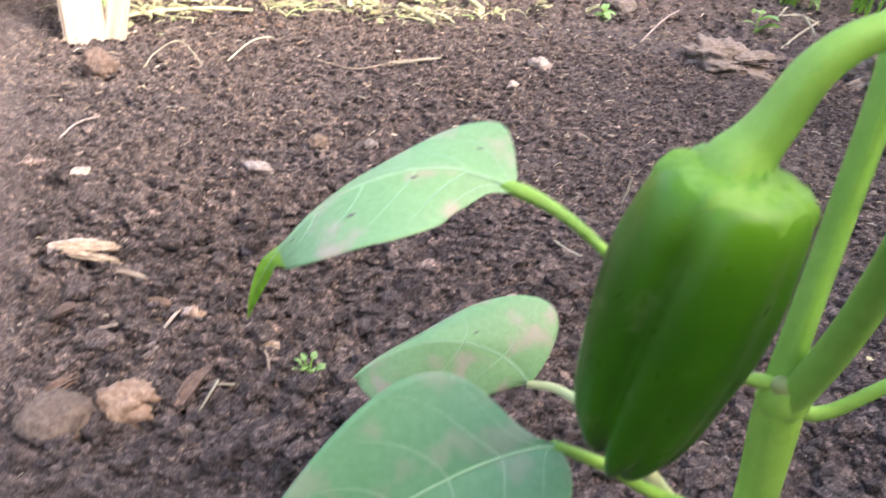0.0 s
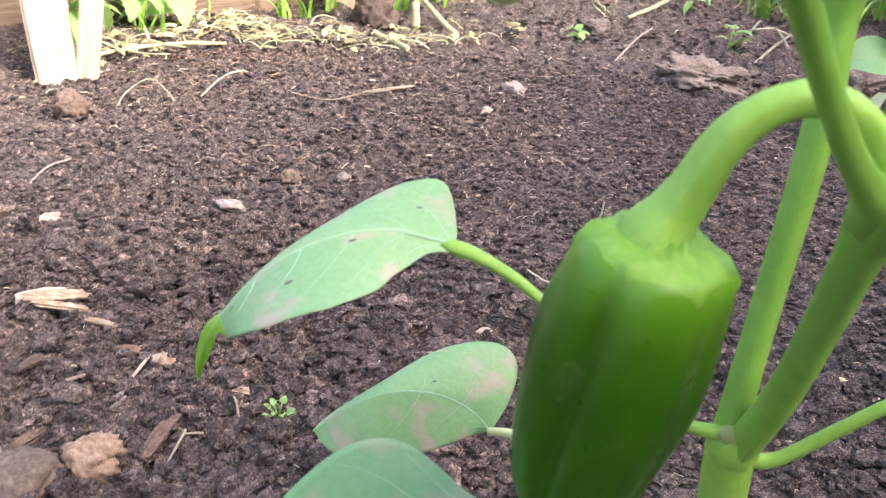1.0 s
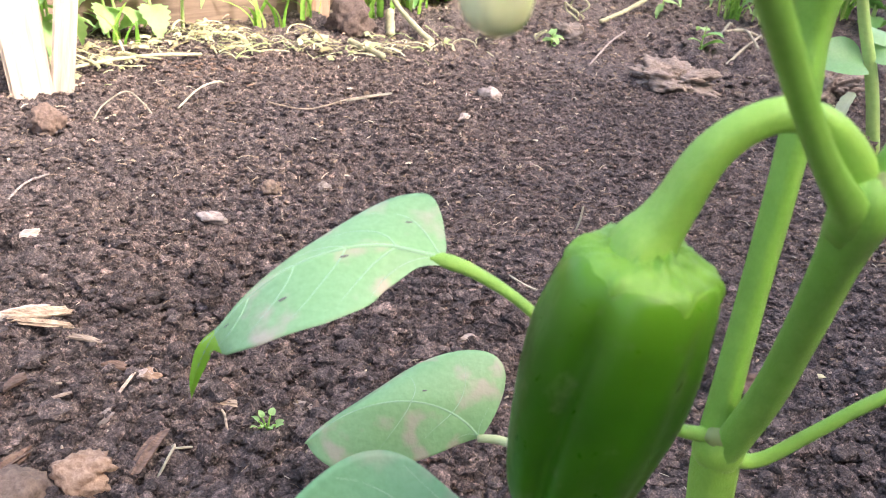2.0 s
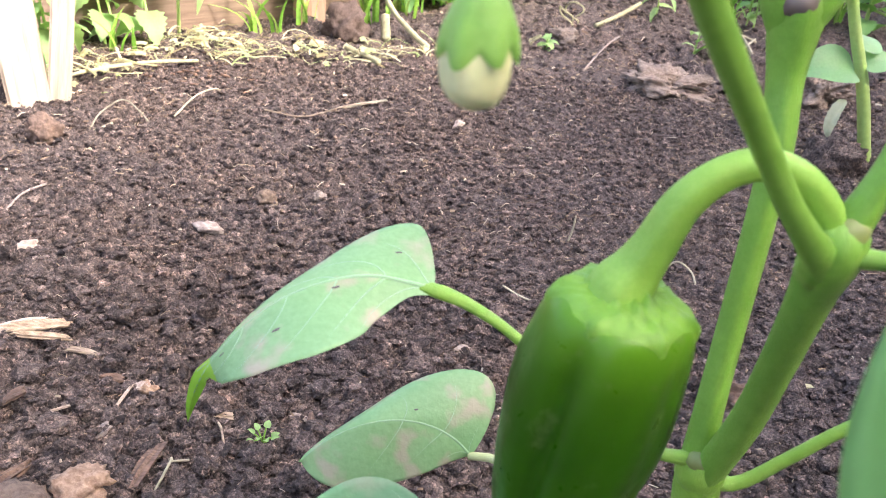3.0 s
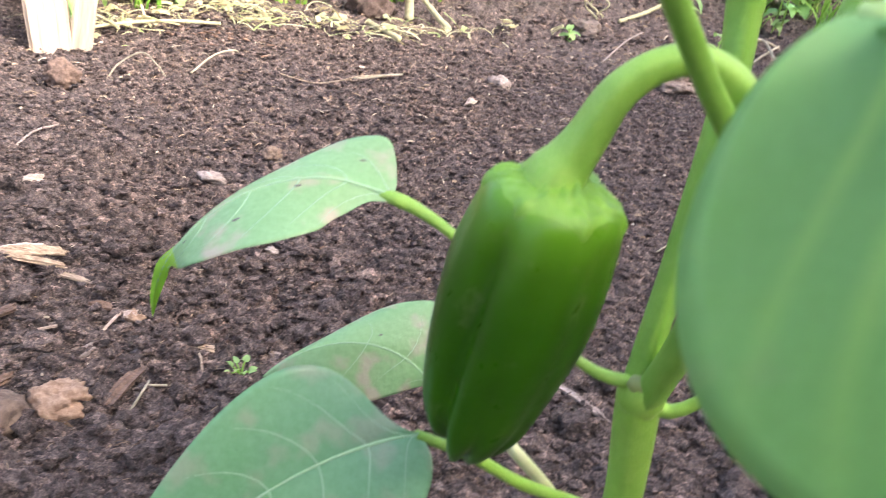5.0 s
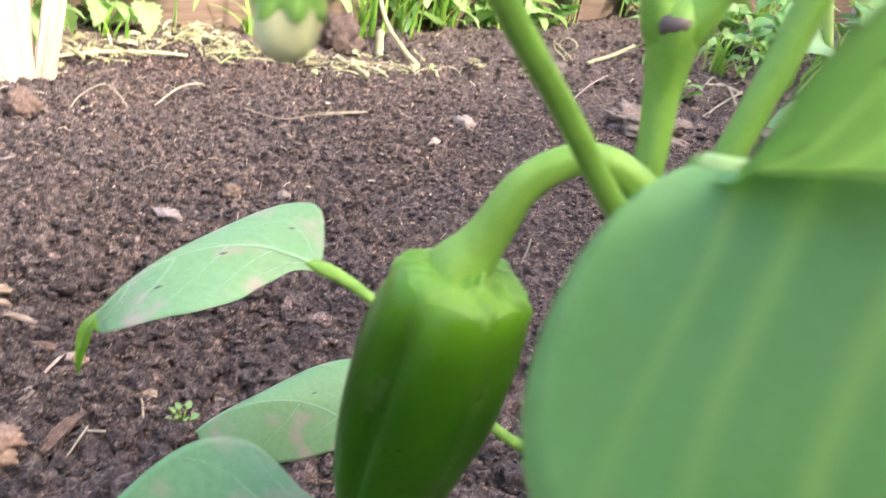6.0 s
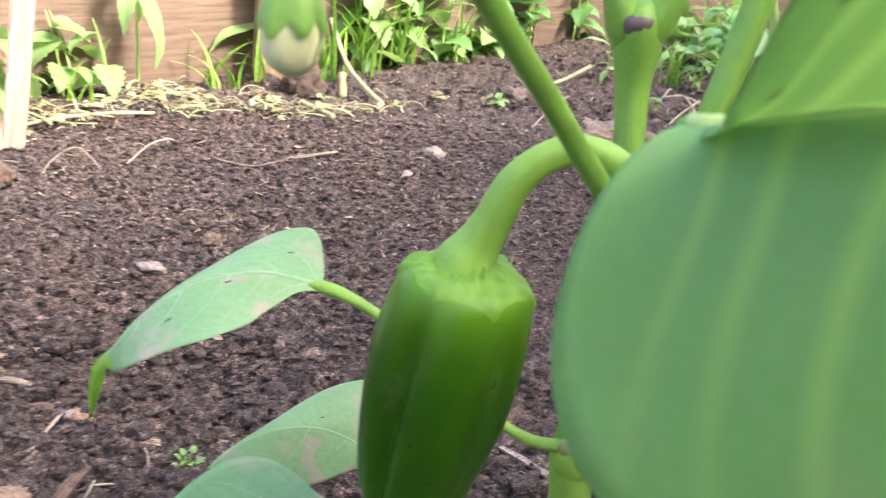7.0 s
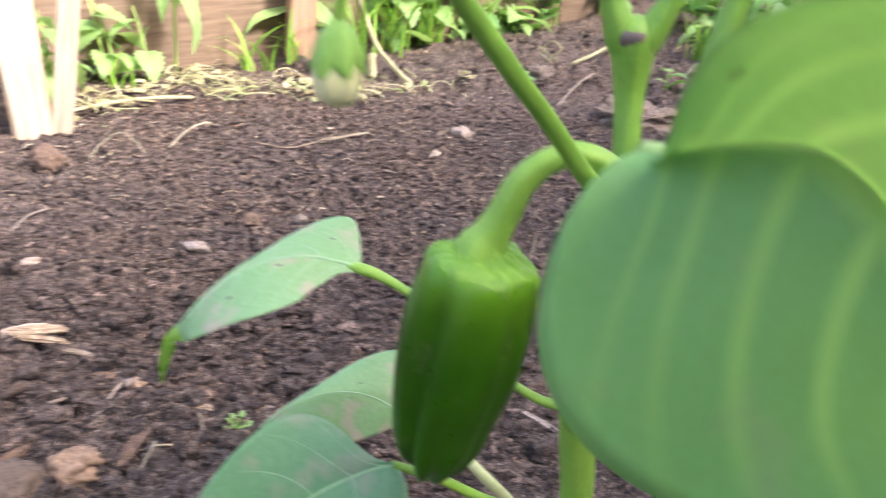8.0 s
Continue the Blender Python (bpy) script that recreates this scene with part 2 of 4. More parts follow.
CLOD_TAN = bark_material("tan_clod", (0.20, 0.12, 0.08), (0.46, 0.33, 0.24), (1, 1, 1), 240, 0.95)
BARK = bark_material("bark_piece", (0.10, 0.078, 0.068), (0.36, 0.29, 0.25), (1, 3, 5), 110, 0.95)
BOARD = bark_material("weathered_board", (0.105, 0.074, 0.056), (0.215, 0.158, 0.12), (0.6, 9, 9), 14, 0.8)
POST = bark_material("pale_stake", (0.34, 0.28, 0.22), (0.58, 0.50, 0.42), (9, 9, 0.7), 16, 0.75)
POST_BROWN = bark_material("brown_stake", (0.22, 0.14, 0.10), (0.38, 0.26, 0.19), (9, 9, 0.7), 16, 0.8)
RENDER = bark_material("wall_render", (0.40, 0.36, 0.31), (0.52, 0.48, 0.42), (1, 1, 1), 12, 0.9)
WILTED = stem_material("wilted_leaf", (0.52, 0.52, 0.32), (0.70, 0.68, 0.46), rough=0.7)
REDDISH = islands_material("reddish_bits", [(0.0, (0.11, 0.065, 0.05)), (1.0, (0.23, 0.14, 0.10))])


# ---- mesh helpers ----
def mesh_of(name, verts, faces, mat, uvs=None, smooth=True):
    me = bpy.data.meshes.new(name)
    me.from_pydata([tuple(v) for v in verts], [], faces)
    if uvs is not None:
        layer = me.uv_layers.new(name="UVMap")
        idx = np.empty(len(me.loops), dtype=np.int32)
        me.loops.foreach_get("vertex_index", idx)
        layer.data.foreach_set("uv", np.asarray(uvs, dtype=np.float32)[idx].ravel())
    if smooth:
        me.polygons.foreach_set("use_smooth", np.ones(len(me.polygons), dtype=bool))
    me.materials.append(mat)
    me.update()
    return me


def part(name, me, parent, label=""):
    ob = new(name, me)
    ob.parent = parent
    return tagged(ob, label)


def thing(name, label, category, group="", at=(0, 0, 0), kind=""):
    ob = new(name)
    ob.empty_display_size = 0.02
    ob.location = at
    return tagged(ob, label, category, group, kind)


def spline(pts, n):
    """n points evenly along a smooth curve through pts (rows of any width)."""
    p = np.asarray(pts, float)
    if len(p) == 2:
        t = np.linspace(0, 1, n)[:, None]
        return p[0] * (1 - t) + p[1] * t
    q = np.vstack([2 * p[0] - p[1], p, 2 * p[-1] - p[-2]])
    out = []
    for i in range(1, len(q) - 2):
        for t in np.linspace(0, 1, 24, endpoint=False):
            a, b, c, d = q[i - 1], q[i], q[i + 1], q[i + 2]
            out.append(0.5 * (2 * b + (c - a) * t + (2 * a - 5 * b + 4 * c - d) * t * t + (3 * b - a - 3 * c + d) * t ** 3))
    out.append(p[-1])
    out = np.array(out)
    s = np.concatenate([[0], np.cumsum(np.linalg.norm(np.diff(out[:, :3], axis=0), axis=1))])
    w = np.linspace(0, s[-1], n)
    return np.stack([np.interp(w, s, out[:, k]) for k in range(out.shape[1])], 1)


def bezier(ctrl, n=24):
    """n points along the Bezier curve with these control points."""
    p, d = np.asarray(ctrl, float), len(ctrl) - 1
    t = np.linspace(0, 1, n)[:, None]
    return sum(math.comb(d, i) * t ** i * (1 - t) ** (d - i) * p[i] for i in range(d + 1))


def tube_data(pts, radii, n=24, seg=12, ridges=0, ridge=0.0, lump=0.0, seed=0):
    rng = np.random.RandomState(seed)
    rows = [(*p, r) for p, r in zip(pts, radii)]
    c = spline(rows, n)
    p, r = c[:, :3], c[:, 3]
    tan = np.gradient(p, axis=0)
    tan /= np.linalg.norm(tan, axis=1)[:, None]
    up = np.array([0.0, 0.0, 1.0]) if abs(tan[0][2]) < 0.8 else np.array([0.0, 1.0, 0.0])
    verts, uvs, length = [], [], 0.0
    for i in range(n):
        side = np.cross(tan[i], up)
        side /= np.linalg.norm(side)
        up = np.cross(side, tan[i])
        if i:
            length += np.linalg.norm(p[i] - p[i - 1])
        for k in range(seg):
            a = 2 * math.pi * k / seg
            rr = r[i] * (1 + ridge * math.cos(ridges * a)) * (1 + lump * rng.uniform(-1, 1))
            verts.append(p[i] + rr * (math.cos(a) * side + math.sin(a) * up))
            uvs.append((abs(k / seg - 0.5) * 2, length * 30))
    faces = [(i * seg + k, i * seg + (k + 1) % seg, (i + 1) * seg + (k + 1) % seg, (i + 1) * seg + k) for i in range(n - 1) for k in range(seg)]
    verts += [p[0] - tan[0] * r[0] * 0.4, p[-1] + tan[-1] * r[-1] * 0.4]
    uvs += [(0, 0), (0, length * 30)]
    a, b = n * seg, n * seg + 1
    faces += [((k + 1) % seg, k, a) for k in range(seg)] + [((n - 1) * seg + k, (n - 1) * seg + (k + 1) % seg, b) for k in range(seg)]
    return verts, faces, uvs


def tube(name, pts, radii, mat, n=24, seg=12, **kw):
    v, f, u = tube_data(pts, radii, n, seg, **kw)
    return mesh_of(name, v, f, mat, u)


def lump_data(rng, size, rough=0.18, sub=1):
    bm = bmesh.new()
    bmesh.ops.create_icosphere(bm, subdivisions=sub, radius=1.0)
    off = Vector(rng.uniform(-50, 50, 3))
    for v in bm.verts:
        k = 1 + rough * 2.2 * noise.noise(v.co * 1.3 + off) + rough * 1.2 * noise.noise(v.co * 3.7 + off) + rough * 0.8 * noise.noise(v.co * 9 + off) + rough * 0.35 * noise.noise(v.co * 21 + off)
        v.co = Vector([c * s for c, s in zip(v.co * k, size)])
    v = [tuple(q.co) for q in bm.verts]
    f = [[q.index for q in face.verts] for face in bm.faces]
    bm.free()
    return v, f


# ---- leaves ----
class Blade:
    """A leaf blade along a midrib, with a surface point for u (base to tip) and v (-1 to 1 across)."""

    def __init__(self, mid, normals, half, lobe=0.01, fold=0.12, camber=0.0, ripple=0.0, waves=5.0, peak=0.6, tip=1.1, half2=None, fold2=None, camber2=None, tables=None, edges=None, tip_face=None, belly=1.0):
        self.belly = belly
        self.tip_face = None if tip_face is None else np.array(tip_face)
        self.edges = [spline(e, 80) for e in edges] if edges else None
        self.c = spline(mid, 80)
        self.n = spline(normals, 80)
        self.half, self.half2 = half, half2 or half
        self.fold = fold if isinstance(fold, tuple) else (fold, fold)
        peak = peak if isinstance(peak, tuple) else (peak, peak)
        self.lobe = lobe if isinstance(lobe, tuple) else (lobe, lobe)
        self.tables = [spline([(u, w, 0) for u, w in t], 120) for t in tables] if tables else None
        self.fold2 = self.fold if fold2 is None else (fold2, fold2)
        self.camber2 = camber if camber2 is None else camber2
        self.camber, self.ripple, self.waves, self.peak, self.tip = camber, ripple, waves, peak, tip
        self.tan = np.gradient(self.c, axis=0)
        self.tan /= np.linalg.norm(self.tan, axis=1)[:, None]

    def row(self, a, u):
        x = u * 79
        i = min(int(x), 78)
        return a[i] + (a[i + 1] - a[i]) * (x - i)

    def at(self, u, v, lift=0.0):
        m, t, nn = self.row(self.c, u), self.row(self.tan, u), self.row(self.n, u)
        if self.tip_face is not None:
            k = min(1.0, max(0.0, (u - 0.60) / 0.10))
            nn = nn / np.linalg.norm(nn) * (1 - k) + self.tip_face * k
        cr = np.cross(t, nn)
        cr /= np.linalg.norm(cr)
        nn = np.cross(cr, t)
        if self.edges:
            rim = self.row(self.edges[0 if v >= 0 else 1], u) - m
            q = np.cross(rim, t)
            size = np.linalg.norm(q)
            q = nn if size < 1e-4 else q / size * (1 if q @ nn > 0 else -1)
            av, bow = abs(v), (self.camber if v >= 0 else self.camber2)
            return m + rim * av + q * (bow * np.linalg.norm(rim) * av ** self.belly * (1 - av) + self.ripple * av * math.sin(self.waves * math.pi * u + 2 * v) + lift)
        half = self.half if v > 0 else self.half2
        side = 0 if v > 0 else 1
        w = half * math.sin(math.pi * min(1, u) ** self.peak[side]) ** self.tip if u < 1 else 0.0
        if self.tables:
            w = float(np.interp(u, self.tables[side][:, 0], self.tables[side][:, 1]))
        av = abs(v)
        k = min(1.0, u / 0.45)
        f0, f1 = self.fold2 if side else self.fold
        fold = f0 + (f1 - f0) * k * k * (3 - 2 * k)
        p = m + cr * (v * w * math.cos(fold)) + nn * (av * w * math.sin(fold) + (self.camber2 if side else self.camber) * av * av * w)
        p = p + nn * self.ripple * av ** 1.5 * math.sin(self.waves * math.pi * u + (1.3 if v > 0 else 0)) * min(1, 4 * (1 - u))
        p = p - self.tan[0] * self.lobe[side] * av ** 1.4 * min(1.0, 1.2 * w / half) * max(0, 1 - u * 1.9) ** 2
        return p + nn * lift


def blade_mesh(bl, mat, nu=48, nv=14, thick=0.00022, under_mat=None, from_u=0.63):
    verts, uvs, faces = [], [], []
    for side in (1, -1):
        for i in range(nu + 1):
            u = (i / nu) ** 1.6
            for j in range(-nv, nv + 1):
                v = j / nv
                verts.append(bl.at(u, v, side * thick * (1 - 0.8 * abs(v))))
                uvs.append((u, 0.5 + 0.5 * v))
    w, base = 2 * nv + 1, (nu + 1) * (2 * nv + 1)
    for i in range(nu):
        for j in range(2 * nv):
            a = i * w + j
            faces.append((a, a + 1, a + w + 1, a + w))
            b = base + a
            faces.append((b, b + w, b + w + 1, b + 1))
        for j in (0, 2 * nv):
            a = i * w + j
            q = (a, a + w, base + a + w, base + a)
            faces.append(q if j == 0 else q[::-1])
    me = mesh_of("leaf", verts, faces, mat, uvs)
    if under_mat:
        me.materials.append(under_mat)
        per = 4 * nv + 2
        me.polygons.foreach_set("material_index", [int((k // per / nu) ** 1.6 > from_u) for k in range(len(faces))])
    return me


def leaf(plant, bl, mat, vein_mat, label, petiole, petiole_r, veins=5, vein_r=0.0007, stalk_mat=None, spots=(), sink=0.35, sweep=0.20, under=1.0, spot_mat=None, under_mat=None):
    ob = part("leaf", blade_mesh(bl, mat, under_mat=under_mat), plant, label)
    us = np.linspace(0.0, 0.96, 14)
    part("midrib", tube("midrib", [bl.at(u, 0, vein_r * sink * (0.95 if sink < -0.5 else 1.0)) for u in us], [vein_r * 1.9 * (1 - 0.8 * u) for u in us], vein_mat, 30, 8), ob)
    for i in range(veins):
        u0 = 0.015 + 0.62 * (i / veins) ** 1.1
        for s in (1, -1):
            pts, rad = [], []
            for k in range(7):
                f = k / 6
                pts.append(bl.at(min(0.95, u0 + (sweep + 0.05 * i / veins) * f ** 1.35 + (0.0 if i else -0.01)), s * 0.92 * f, vein_r * sink * 0.5 * (under if s < 0 else 1.0)))
                rad.append(vein_r * (1 - 0.75 * f) * (under if s < 0 else 1.0))
            part("vein", tube("vein", pts, rad, vein_mat, 14, 6), ob)
    if petiole:
        part("petiole", tube("petiole", petiole, petiole_r, stalk_mat or STEM_LIGHT, 30, 12, ridges=2, ridge=0.08), ob, "slender green leaf stalk")
    for u, v, r in spots:
        ring = [bl.at(min(0.97, u + 1.5 * r * math.cos(a) * 8), v + r * math.sin(a) * 22, 0.0007) for a in np.linspace(0, 2 * math.pi, 9)[:-1]]
        ring.append(bl.at(u, v, 0.0009))
        part("spot", mesh_of("spot", ring, [(k, (k + 1) % 8, 8) for k in range(8)], spot_mat or SPOT, [(0, 0)] * 9), ob, "small brownish spot")
    return ob


# ---- soil ----
rng = np.random.RandomState(4)


def stretch_axis(lo, hi, inner, far):
    a = list(inner)
    step = inner[1] - inner[0]
    while a[0] > lo:
        step *= 1.5
        a.insert(0, a[0] - step)
    step = inner[-1] - inner[-2]
    while a[-1] < hi:
        step *= 1.5
        a.append(a[-1] + step)
    return np.array(a)


def lattice(shape_x, shape_y, cell, seed):
    """Smooth value noise at coordinates x, y."""
    r = np.random.RandomState(seed)
    tab = r.uniform(-1, 1, (64, 64))
    gx, gy = shape_x / cell, shape_y / cell
    ix, iy = np.floor(gx).astype(int), np.floor(gy).astype(int)
    fx, fy = gx - ix, gy - iy
    fx, fy = fx * fx * (3 - 2 * fx), fy * fy * (3 - 2 * fy)
    a = tab[ix % 64, iy % 64] * (1 - fx) + tab[(ix + 1) % 64, iy % 64] * fx
    b = tab[ix % 64, (iy + 1) % 64] * (1 - fx) + tab[(ix + 1) % 64, (iy + 1) % 64] * fx
    return a * (1 - fy) + b * fy


def relief(x, y):
    x, y = np.asarray(x, float), np.asarray(y, float)
    near = np.exp(-((x - 0.2) ** 2 + (y - 1.2) ** 2) / 4.0)
    h = 0.010 * lattice(x, y, 0.33, 1) + 0.006 * lattice(x, y, 0.12, 2) + 0.004 * lattice(x, y, 0.045, 3)
    # a low heap of turned soil by the weeds, and the bed's rim
    heap = 0.05 * np.exp(-((x - 0.62) / 0.28) ** 2 - ((y - 2.55) / 0.3) ** 2)
    return h * near + heap - 0.006


XS = stretch_axis(-60, 60, np.arange(-0.62, 1.25, 0.003), 0)
YS = stretch_axis(-60, 60, np.concatenate([np.arange(0.34, 0.8, 0.0025), np.arange(0.8, 1.5, 0.0045), np.arange(1.5, 3.0, 0.010)]), 0)
GX, GY = np.meshgrid(XS, YS)
GZ = relief(GX, GY)


def pile_up(count, x0, x1, y0, y1, r0, r1, tall=0.52):
    """Raises rounded crumbs out of the sheet."""
    for _ in range(count):
        x, y = rng.uniform(x0, x1), rng.uniform(y0, y1)
        r = r0 * (r1 / r0) ** (rng.uniform() ** 2)
        i0, i1 = np.searchsorted(XS, [x - r, x + r])
        j0, j1 = np.searchsorted(YS, [y - r, y + r])
        if i1 <= i0 or j1 <= j0:
            continue
        dx, dy = (GX[j0:j1, i0:i1] - x) / r, (GY[j0:j1, i0:i1] - y) / (r * rng.uniform(0.7, 1.3))
        k = 1 - dx * dx - dy * dy
        GZ[j0:j1, i0:i1] = np.maximum(GZ[j0:j1, i0:i1], GZ[j0:j1, i0:i1] * 0.7 + np.where(k > 0, np.sqrt(np.maximum(k, 0)), 0) * r * tall - 0.001)


pile_up(15000, -0.3, 0.75, 0.34, 0.95, 0.0028, 0.0075)
pile_up(900, -0.2, 0.7, 0.36, 0.75, 0.006, 0.013)
pile_up(11000, -0.62, 1.2, 0.9, 1.7, 0.0045, 0.010, 0.40)
pile_up(2500, -0.62, 1.25, 1.6, 3.0, 0.012, 0.028)


def ground_z(x, y):
    i, j = min(np.searchsorted(XS, x), len(XS) - 1), min(np.searchsorted(YS, y), len(YS) - 1)
    return float(GZ[j, i])


def grid_ground():
    ny, nx = GX.shape
    v = np.stack([GX, GY, GZ], -1).reshape(-1, 3)
    j, i = np.meshgrid(np.arange(ny - 1), np.arange(nx - 1), indexing="ij")
    a = (j * nx + i).ravel()
    f = np.stack([a, a + 1, a + nx + 1, a + nx], 1)
    me = bpy.data.meshes.new("ground")
    me.vertices.add(len(v))
    me.vertices.foreach_set("co", v.astype(np.float32).ravel())
    me.loops.add(f.size)
    me.loops.foreach_set("vertex_index", f.astype(np.int32).ravel())
    me.polygons.add(len(f))
    me.polygons.foreach_set("loop_start", np.arange(0, f.size, 4, dtype=np.int32))
    me.polygons.foreach_set("use_smooth", np.ones(len(f), dtype=bool))
    me.update(calc_edges=True)
    me.validate()
    me.materials.append(SOIL)
    return tagged(new("ground", me), "dark brown crumbly garden soil, freshly turned and moist", "soil", kind="structure")


def joined(name, verts, faces, mat, label, category, smooth=True):
    me = bpy.data.meshes.new(name)
    me.from_pydata(verts, [], faces)
    if smooth:
        me.polygons.foreach_set("use_smooth", np.ones(len(me.polygons), dtype=bool))
    me.materials.append(mat)
    me.update()
    return tagged(new(name, me), label, category, kind="stuff")


def scatter_crumbs():
    shapes = []
    for k in range(14):
        shapes.append([np.array(q) for q in lump_data(np.random.RandomState(30 + k), (1, 1, 1), 0.46, 1)])
    big = [[np.array(q) for q in lump_data(np.random.RandomState(60 + k), (1, 1, 1), 0.42, 2)] for k in range(6)]
    V, F, n = [], [], 0
    for count, y0, y1, r0, r1 in ((36000, 0.37, 0.80, 0.0009, 0.0040), (42000, 0.78, 1.45, 0.0012, 0.0044), (11000, 1.4, 2.7, 0.0022, 0.0070), (900, 0.38, 0.75, 0.004, 0.0105)):
        for _ in range(count):
            y = y0 + (y1 - y0) * rng.uniform() ** 0.8
            x = rng.uniform(0.20 - 0.62 * (y - 0.05), 0.33 + 0.57 * (y - 0.03))
            r = r0 * (r1 / r0) ** (rng.uniform() ** 1.7)
            lib = big if r > 0.0042 and y < 0.9 else shapes
            v, f = lib[rng.randint(len(lib))]
            a = rng.uniform(0, 6.28)
            c, s = math.cos(a), math.sin(a)
            q = v * (r * rng.uniform(0.8, 1.4), r * rng.uniform(0.6, 1.1), r * rng.uniform(0.5, 0.95))
            q = np.stack([q[:, 0] * c - q[:, 1] * s + x, q[:, 0] * s + q[:, 1] * c + y, q[:, 2] + ground_z(x, y) + r * 0.25], 1)
            V.append(q)
            F.append(f + n)
            n += len(q)
    joined("soil_crumbs", np.concatenate(V).tolist(), np.concatenate(F).tolist(), CRUMB, "loose dark brown soil crumbs scattered over the bed", "soil crumbs", False)


def scatter_fibres():
    V, F = [], []
    for count, x0, x1, y0, y1, size in ((2600, -0.15, 0.70, 0.38, 0.9, 0.006), (3400, -0.45, 0.95, 0.85, 1.6, 0.010), (700, -0.4, 1.2, 1.5, 2.6, 0.018)):
        for _ in range(count):
            x, y, a = rng.uniform(x0, x1), rng.uniform(y0, y1), rng.uniform(0, 3.14)
            ln, w = size * rng.uniform(0.4, 1.5), size * rng.uniform(0.04, 0.12)
            if rng.uniform() < 0.25:
                ln, w = ln * 0.5, w * 2.5
            z = ground_z(x, y) + 0.002 * size / 0.008
            d, e = np.array([math.cos(a), math.sin(a), rng.uniform(-0.3, 0.3)]) * ln / 2, np.array([-math.sin(a), math.cos(a), 0]) * w / 2
            bend = np.array([0, 0, rng.uniform(0, 0.2) * ln])
            p, n = np.array([x, y, z]), len(V)
            for q in (p - d, p + bend, p + d):
                V += [tuple(q - e), tuple(q + e), tuple(q + (0, 0, w * 0.7))]
            for k in (0, 3):
                F += [(n + k, n + k + 3, n + k + 5, n + k + 2), (n + k + 1, n + k + 2, n + k + 5, n + k + 4), (n + k, n + k + 1, n + k + 4, n + k + 3)]
            F += [(n, n + 2, n + 1), (n + 6, n + 7, n + 8)]
    joined("plant_fibres", V, F, FIBRE, "small pale woody fibres and bits strewn over the soil", "fibres", False)


grid_ground()
scatter_crumbs()
scatter_fibres()

# ---- the pepper plant ----
plant = thing("pepper_plant", "green pepper plant with one hanging fruit and broad leaves", "pepper plant", at=(0, 0, 0))
part("main_stem", tube("main_stem", [(0.3270, 0.374, -0.02), (0.3230, 0.372, 0.06), (0.3207, 0.369, 0.116), (0.3150, 0.364, 0.162), (0.3140, 0.362, 0.176)], [0.0085, 0.0078, 0.0074, 0.0082, 0.007], STEM_LIGHT, 40, 16, ridges=5, ridge=0.05), plant, "thick light green main stem")
part("branch", tube("branch", [(0.3148, 0.364, 0.160), (0.3199, 0.352, 0.198), (0.3199, 0.341, 0.229), (0.3175, 0.327, 0.262), (0.3160, 0.3190, 0.279), (0.3156, 0.3178, 0.2855), (0.3156, 0.3176, 0.2885)], [0.0060, 0.0055, 0.0054, 0.0060, 0.0076, 0.0066, 0.0035], STEM, 48, 16, ridges=4, ridge=0.06), plant, "mid green branch below the fruit fork")
part("branch", tube("branch", [(0.3125, 0.363, 0.166), (0.3129, 0.367, 0.190), (0.3150, 0.375, 0.224), (0.3167, 0.383, 0.275), (0.3151, 0.390, 0.302), (0.3140, 0.391, 0.316), (0.3135, 0.391, 0.327), (0.3135, 0.391, 0.333)], [0.0060, 0.0050, 0.0047, 0.0049, 0.0056, 0.0074, 0.0086, 0.0046], STEM, 44, 16, ridges=4, ridge=0.07), plant, "straight green branch with pale ridges")
part("branch", tube("branch", [(0.3122, 0.391, 0.312), (0.3084, 0.391, 0.326), (0.3044, 0.391, 0.335), (0.3000, 0.392, 0.346), (0.2927, 0.394, 0.37), (0.2852, 0.396, 0.41)], [0.0030, 0.0064, 0.0048, 0.0041, 0.0037, 0.0035], STEM, 24, 14, ridges=4, ridge=0.06), plant)
part("branch", tube("branch", [(0.3142, 0.391, 0.312), (0.3180, 0.391, 0.326), (0.3224, 0.391, 0.335), (0.3264, 0.392, 0.346), (0.3312, 0.394, 0.37), (0.3362, 0.396, 0.41)], [0.0030, 0.0064, 0.0049, 0.0043, 0.0038, 0.0035], STEM, 24, 14, ridges=4, ridge=0.06), plant)
part("branch", tube("branch", [(0.3144, 0.3215, 0.272), (0.3124, 0.316, 0.279), (0.3044, 0.309, 0.288), (0.2954, 0.302, 0.299), (0.2819, 0.290, 0.318), (0.2711, 0.277, 0.333), (0.2620, 0.267, 0.346), (0.2534, 0.2575, 0.3590), (0.2465, 0.2510, 0.373), (0.2420, 0.2480, 0.392), (0.2405, 0.248, 0.42)], [0.0052, 0.0048, 0.0036, 0.0031, 0.0030, 0.0030, 0.0030, 0.0029, 0.0028, 0.0026, 0.0025], STEM, 44, 14, ridges=4, ridge=0.06), plant, "slim green branch crossing before the fruit stalk")
part("branch", tube("branch", [(0.3150, 0.319, 0.277), (0.3200, 0.320, 0.291), (0.3255, 0.322, 0.308), (0.3350, 0.330, 0.351), (0.3420, 0.335, 0.40)], [0.0062, 0.0045, 0.0040, 0.0040, 0.0038], STEM, 34, 14, ridges=4, ridge=0.06), plant)
